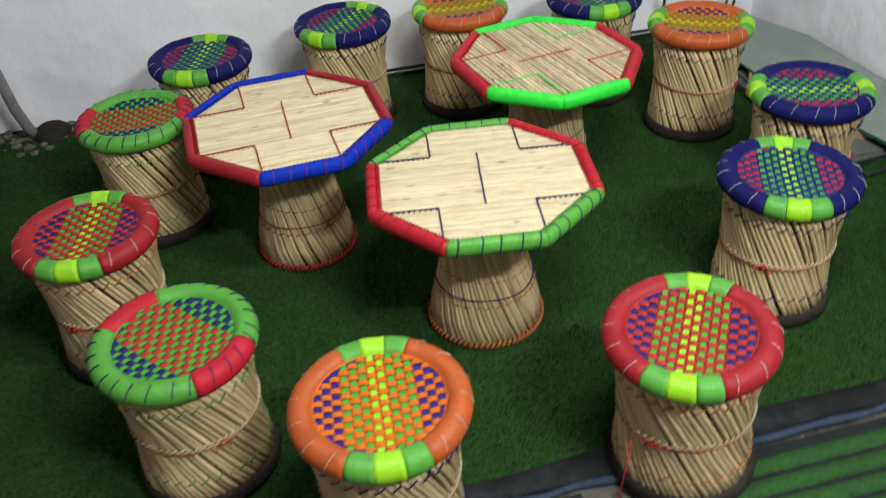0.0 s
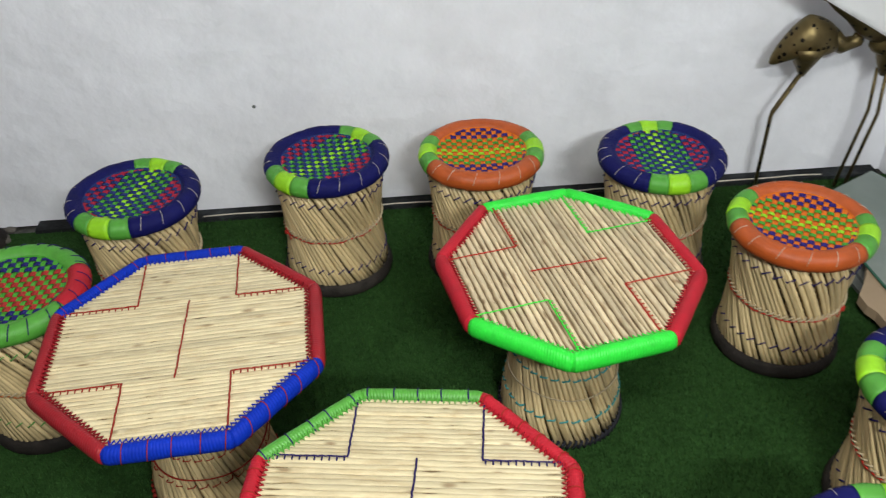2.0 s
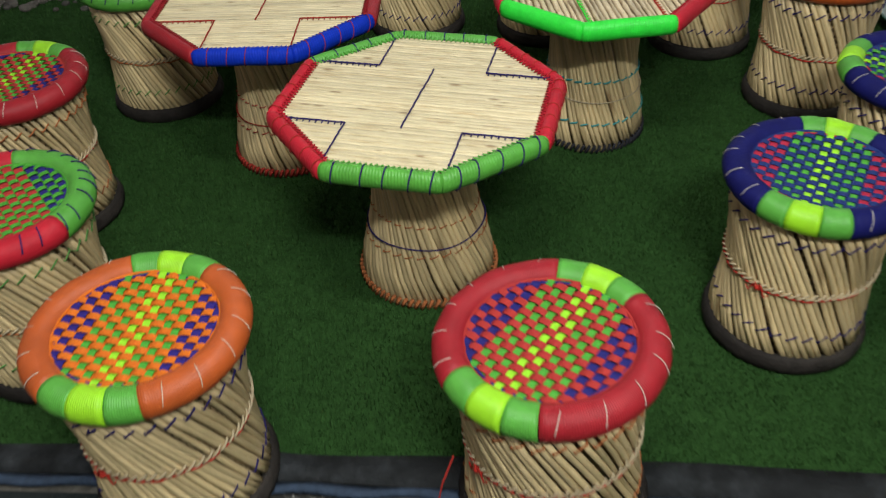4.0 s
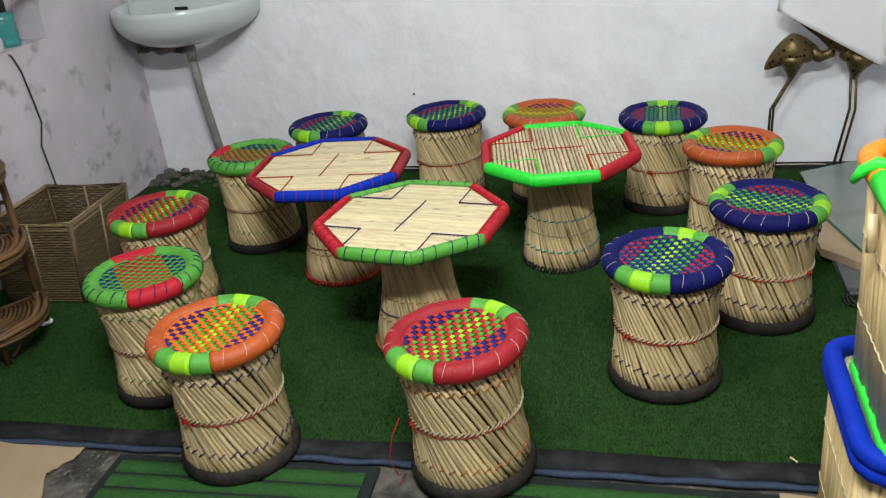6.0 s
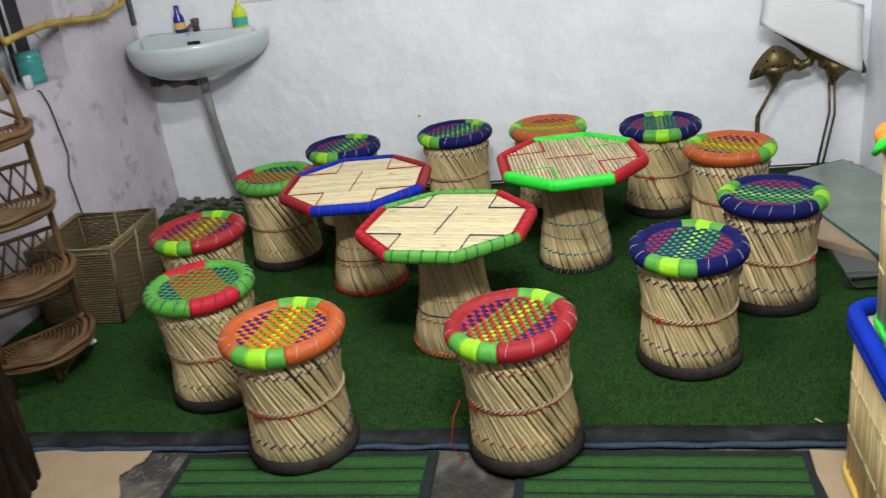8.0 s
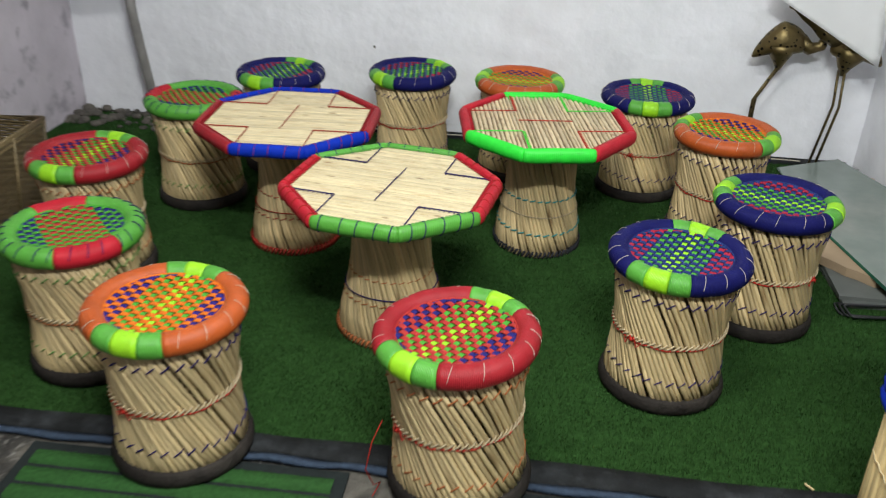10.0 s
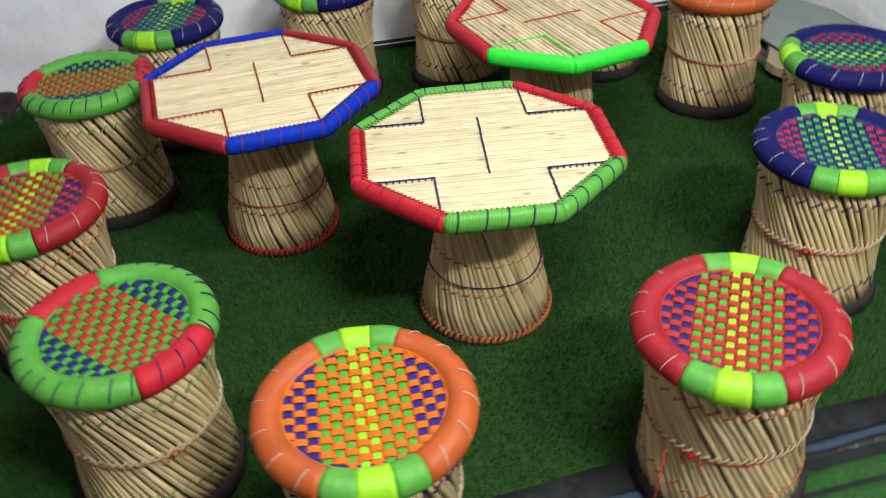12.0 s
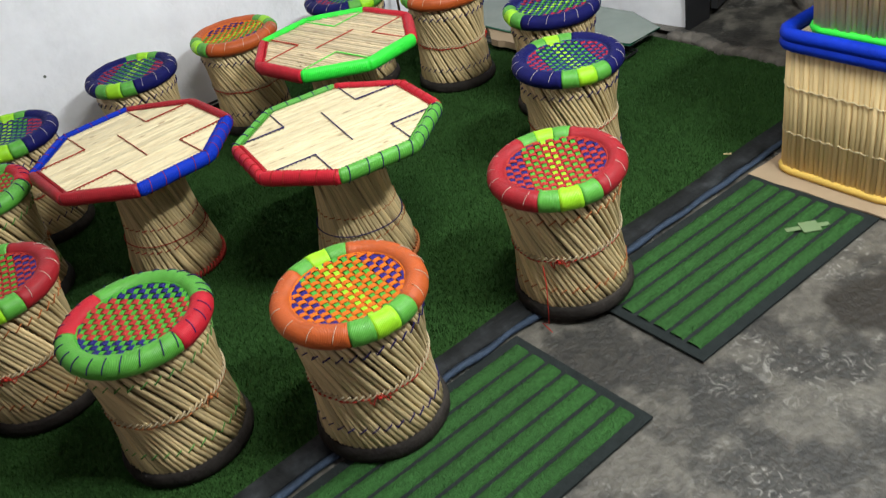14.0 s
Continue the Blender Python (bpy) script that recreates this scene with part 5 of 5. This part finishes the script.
def hamper(x, y, z, hx, hy, flare, h, r, rims, foot, label, lid, seed):
    s = thing("cane_hamper", label, "hamper", pose(x, y, z), "stacked cane hampers")
    n = int((hx + hy) * 4 / 0.0155)
    lo, hi = rrect(hx, hy, r, n), rrect(hx + flare, hy + flare, r + flare, n)
    rs = random.Random(seed)
    for a, b in zip(lo, hi):
        a = a + Vector((rs.uniform(-.002, .002), rs.uniform(-.002, .002), 0.012))
        b = b + Vector((0, 0, h))
        m_ = a.lerp(b, 0.5) + Vector((rs.uniform(-.002, .002), rs.uniform(-.002, .002), 0))
        w = rs.uniform(0.0084, 0.0104)
        part("cane", tube(NB(), [a, m_, b], [w, w, w * 0.9], 6), HAMPER_CANE, s)
    for f in (0.34, 0.69):
        pts = []
        for k, p in enumerate(rrect(hx + flare * f + 0.009, hy + flare * f + 0.009, r + flare * f + 0.009, n)):
            pts.append(p + Vector((0, 0, h * f + (0.003 if k % 2 else -0.003))))
        part("thread_binding", tube(NB(), pts, 0.0018, 4, closed=True), SLAT, s, "pale thread binding the canes")
    part("foot_wrap", tube(NB(), [p + Vector((0, 0, 0.012)) for p in rrect(hx + 0.004, hy + 0.004, r, 60)], 0.013, 8, closed=True), foot, s)
    for dz, rr, c in rims:
        part("rim_wrap", tube(NB(), [p + Vector((0, 0, h + dz)) for p in rrect(hx + flare + 0.006, hy + flare + 0.006, r + flare, 72)], rr, 10, closed=True), c, s)
    if lid:
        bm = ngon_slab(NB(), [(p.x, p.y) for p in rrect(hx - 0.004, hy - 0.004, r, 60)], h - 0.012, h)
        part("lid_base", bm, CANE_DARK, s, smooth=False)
        k = int(2 * hy / 0.0135)
        for i in range(k):
            yy = -hy + 0.012 + (2 * hy - 0.024) * i / (k - 1)
            part("lid_slat", tube(NB(), [(-hx + 0.015, yy, h + 0.004), (0, yy + rs.uniform(-.001, .001), h + 0.005), (hx - 0.015, yy, h + 0.004)], 0.0066, 6), SLAT, s)
    else:
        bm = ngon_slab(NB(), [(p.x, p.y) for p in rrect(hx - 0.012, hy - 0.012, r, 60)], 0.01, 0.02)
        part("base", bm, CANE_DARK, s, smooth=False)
    return s


YELLOW_WRAP = THREAD["yellow"]
ORANGE2 = wrap_mat("vivid_orange_wrap", (0.75, 0.24, 0.015), 60)
hamper(1.940, 1.030, 0.006, 0.213, 0.186, 0.005, 0.418, 0.05, ((0.0, 0.020, BLUE), (0.026, 0.020, BLUE)), YELLOW_WRAP, "rectangular golden cane hamper with a royal blue padded rim", True, 3)
up = hamper(1.938, 0.988, 0.455, 0.187, 0.168, 0.018, 0.440, 0.05, ((0.0, 0.022, ORANGE2), (-0.02, 0.012, ORANGE2)), LIME, "golden cane hamper with orange rim stacked on a hamper", False, 4)
part("rim_patch", tube(NB(), [(-0.211, 0.02, 0.442), (-0.211, -0.06, 0.442), (-0.211, -0.150, 0.442)], 0.0235, 10), LIME, up, "lime green wrapped stretch of rim")
part("cord_tuft", tube(NB(), [(-0.192, 0.035, 0.464), (-0.217, 0.045, 0.466), (-0.239, 0.052, 0.450), (-0.252, 0.058, 0.428)], [0.009, 0.012, 0.011, 0.006], 8), LIME, up, "lime cord tied at the corner")
part("cord_tuft", tube(NB(), [(-0.192, 0.035, 0.464), (-0.152, 0.03, 0.466), (-0.127, 0.015, 0.455)], [0.011, 0.011, 0.007], 8), LIME, up)
part("toggle_peg", tube(NB(), [(-0.221, 0.02, 0.385), (-0.222, 0.005, 0.32)], 0.0085, 8), SLAT, up, "wooden toggle peg")


# ---- brass birds and the corner ----
def ibis(label, x, y, z, flip, root, bend, neck):
    """Pierced brass wading bird on two thin bent legs, one plain mesh."""
    bm = NB()
    q = bmesh.ops.create_uvsphere(bm, u_segments=28, v_segments=18, radius=1)
    for v in q["verts"]:
        p = v.co.copy()
        tail = max(0, -p.x)
        low = p.z * (0.045 if p.z < 0 else 0.082)
        v.co = Vector((p.x * 0.104, p.y * (0.055 - 0.022 * tail), low * (1 - 0.25 * tail) - 0.062 * tail ** 1.5 - 0.012 * max(0, p.x)))
    # the belly draws together into the root of the legs
    tube(bm, [(root * 0.5, 0, -0.008), (root * 0.85, 0, -0.045), (root, 0, -0.080), (root, 0, -0.112)], [0.068, 0.048, 0.026, 0.009], 12)
    tube(bm, neck, [0.034, 0.026, 0.021, 0.018, 0.013, 0.005][:len(neck)], 10)
    for dx, dy in ((root - 0.004, -0.012), (root + 0.012, 0.016)):
        tube(bm, [(dx, dy, -0.095), (dx + bend[0], dy, -0.24), (dx + bend[1], dy, -0.52)], 0.0056, 6)
    for v in bm.verts:
        v.co.x *= flip
    ob = tagged(new("brass_bird", mesh_of(bm, "brass_bird", BRASS)), label, "statue", "brass birds in the corner")
    ob.matrix_world = pose(x, y, z)
    return ob


ibis("pierced antique brass wading bird on thin legs", 1.908, 3.40, 0.545, 1, 0.008, (-0.072, -0.075),
     [(0.07, 0, 0.01), (0.115, 0, -0.02), (0.155, -0.005, -0.005), (0.165, -0.01, 0.04), (0.12, -0.02, 0.10)])
ibis("pierced antique brass wading bird bending its neck", 2.195, 3.37, 0.545, -1, 0.036, (-0.010, 0.035),
     [(0.07, 0, 0.02), (0.14, 0, 0.05), (0.18, 0, 0.085), (0.225, 0, 0.115), (0.265, 0, 0.145), (0.29, 0, 0.146)])
# sheet of white paper hung over the birds
bm = NB()
TL, TR, BR, BL = Vector((1.866, 3.44, 0.912)), Vector((2.27, 3.38, 0.775)), Vector((2.25, 3.26, 0.500)), Vector((1.828, 3.30, 0.742))
N = 12
G = [[bm.verts.new(TL.lerp(TR, i / N).lerp(BL.lerp(BR, i / N), j / N) + Vector((0, 0.02 * math.sin(i / N * 3.1) + 0.006 * math.sin(j * 0.7 + i * 0.4), 0))) for i in range(N + 1)] for j in range(N + 1)]
for j in range(N):
    for i in range(N):
        bm.faces.new((G[j][i], G[j][i + 1], G[j + 1][i + 1], G[j + 1][i]))
bmesh.ops.solidify(bm, geom=bm.faces[:], thickness=0.0015)
tagged(new("paper_sheet", mesh_of(bm, "paper_sheet", PAPER)), "sheet of white paper draped over the brass birds", "paper")
bm = NB()
box(bm, -0.02, 0.02, -0.006, 0.006, -0.009, 0.009, 0.002)
ob = tagged(new("black_clip", mesh_of(bm, "black_clip", BLACK_METAL)), "black clip holding the paper's corner", "clip")
ob.matrix_world = pose(1.862, 3.445, 0.912, 0, 28, 0)
bm = NB()
tube(bm, [(1.862, 3.45, 0.912), (1.858, BACK - 0.004, 0.915)], 0.003, 5)
tagged(new("clip_nail", mesh_of(bm, "clip_nail", BLACK_METAL)), "thin nail in the wall behind the clip", "nail")


def slab(name, label, cat, cx, cy, z, w, d, th, rot, material, edge=None, tilt=0):
    s = thing(name, label, cat, pose(cx, cy, z, 0, tilt, rot))
    bm = NB()
    box(bm, -w / 2, w / 2, -d / 2, d / 2, 0, th)
    part("sheet", bm, material, s, smooth=False)
    if edge:
        bm = NB()
        for a in ((-w / 2 - 0.002, w / 2 + 0.002, -d / 2 - 0.002, -d / 2), (-w / 2 - 0.002, w / 2 + 0.002, d / 2, d / 2 + 0.002), (-w / 2 - 0.002, -w / 2, -d / 2, d / 2), (w / 2, w / 2 + 0.002, -d / 2, d / 2)):
            box(bm, *a, 0.0003, th - 0.0003)
        part("ground_edge", bm, edge, s, smooth=False)
    return s


slab("grey_panel", "grey board lying at the bottom of the stack", "board", 2.16, 2.60, 0.010, 0.40, 0.70, 0.012, 4, BOARD)
slab("grey_panel", "grey board lying in the stack under the glass", "board", 2.17, 2.62, 0.0225, 0.40, 0.70, 0.012, 1, BOARD)
card("cardboard_sheet", "brown cardboard packing under the glass sheet", [(2.26, 3.30), (1.90, 2.78), (1.93, 2.50), (2.10, 2.34), (2.33, 2.34), (2.33, 3.22)], 0.035, 0.03, 21)
GL = [(2.23, 3.385), (1.96, 3.235), (1.985, 2.76), (2.13, 2.175), (2.32, 2.185), (2.40, 2.40), (2.35, 3.10)]
gs = thing("glass_sheet", "dusty greenish glass offcut lying on cardboard and boards", "glass", pose(0, 0, 0.0655))
part("sheet", ngon_slab(NB(), GL, 0.0, 0.010), GLASS_TOP, gs, smooth=False)
part("ground_edge", tube(NB(), [(x, y, 0.005) for x, y in GL], 0.0055, 6, closed=True), GLASS_EDGE, gs, "dark green ground edge")
bm = NB()
box(bm, -0.03, 0.03, -0.012, 0.012, 0, 0.012, 0.004)
ob = tagged(new("white_block", mesh_of(bm, "white_block", PAPER)), "small white packing block on the boards", "block")
ob.matrix_world = pose(2.30, 2.32, 0.035, 0, 0, 20)
for k in range(3):
    f = thing("thin_metal_frame", "thin black metal frame lying flat on the turf", "frame", pose(2.06 + 0.01 * k, 2.225 - 0.012 * k, 0.014 + 0.0065 * k, 0, 0, 3 + 2 * k), "flat frames")
    bm = NB()
    tube(bm, [p for p in rrect(0.10, 0.035, 0.012, 40)], 0.004, 6, closed=True)
    part("frame_bar", bm, BLACK_METAL, f)

# ---- doorway to the store ----
d = thing("door_1", "black painted door frame post at the plaster's end", "door frame", pose(RP.x, RP.y, 0, 0, 0, math.degrees(math.atan2(ud.y, ud.x)) + 90), kind="structure")
bm = NB()
box(bm, -0.02, 0.14, -0.022, -0.003, 0, 2.1, 0.003)
part("door_post", bm, BLACK_METAL, d, smooth=False)
bm = NB()
box(bm, 0.0, 0.03, -0.0, 0.55, 0.05, 2.05, 0.003)
leaf = part("door_leaf", bm, DARK_WOOD, d, "dark door leaf standing open into the store", False)
leaf.matrix_basis = pose(0.15, -0.02, 0, 0, 0, -80)
bm = NB()
for i in range(46):
    x = 2.40 + 0.05 * noise.noise(Vector((i * 0.3, 0, 0)))
    y = 2.16 - i * 0.05
    q = bmesh.ops.create_icosphere(bm, subdivisions=2, radius=0.045)
    for v in q["verts"]:
        v.co *= 1 + 0.4 * noise.noise(v.co * 22 + Vector((i, 0, 0)))
        v.co.z *= 0.55
    bmesh.ops.translate(bm, vec=(x, y, 0.006), verts=q["verts"])
tagged(new("threshold", mesh_of(bm, "threshold", RUBBLE)), "rough broken concrete lip along the doorway", "threshold", kind="structure")
bm = NB()
gx, gy = 24, 34
gg = [[bm.verts.new((2.41 + 2.15 * i / gx, 3.0 - 3.0 * j / gy, 0.016 + 0.012 * noise.noise(Vector((i * 0.4, j * 0.4, 2))))) for i in range(gx + 1)] for j in range(gy + 1)]
for j in range(gy):
    for i in range(gx):
        bm.faces.new((gg[j][i], gg[j][i + 1], gg[j + 1][i + 1], gg[j + 1][i]))
tagged(new("store_floor", mesh_of(bm, "store_floor", CONCRETE)), "rough dirty concrete floor of the dark store", "floor", kind="structure")
bm = NB()
for i in range(14):
    q = bmesh.ops.create_icosphere(bm, subdivisions=2, radius=random.uniform(0.05, 0.12))
    for v in q["verts"]:
        v.co *= 1 + 0.5 * noise.noise(v.co * 12 + Vector((i * 5, 0, 0)))
    bmesh.ops.translate(bm, vec=(3.2 + random.uniform(-0.35, 0.5), 2.3 + random.uniform(-0.6, 0.5), 0.06), verts=q["verts"])
tagged(new("store_clutter", mesh_of(bm, "store_clutter", RUBBLE)), "dim heap of sacks and cane scraps in the store", "clutter", kind="stuff")

# chips in the plaster
for x, z, r in ((0.218, 0.391, 0.006),):
    bm = NB()
    q = bmesh.ops.create_icosphere(bm, subdivisions=2, radius=r)
    for v in q["verts"]:
        v.co *= 1 + 0.5 * noise.noise(v.co * 90 + Vector((x, z, 0)))
        v.co.y *= 0.35
    ob = part("plaster_chip", bm, BOARD, bpy.data.objects["wall_back"], smooth=False)
    ob.location = (x, BACK - 0.003, z)
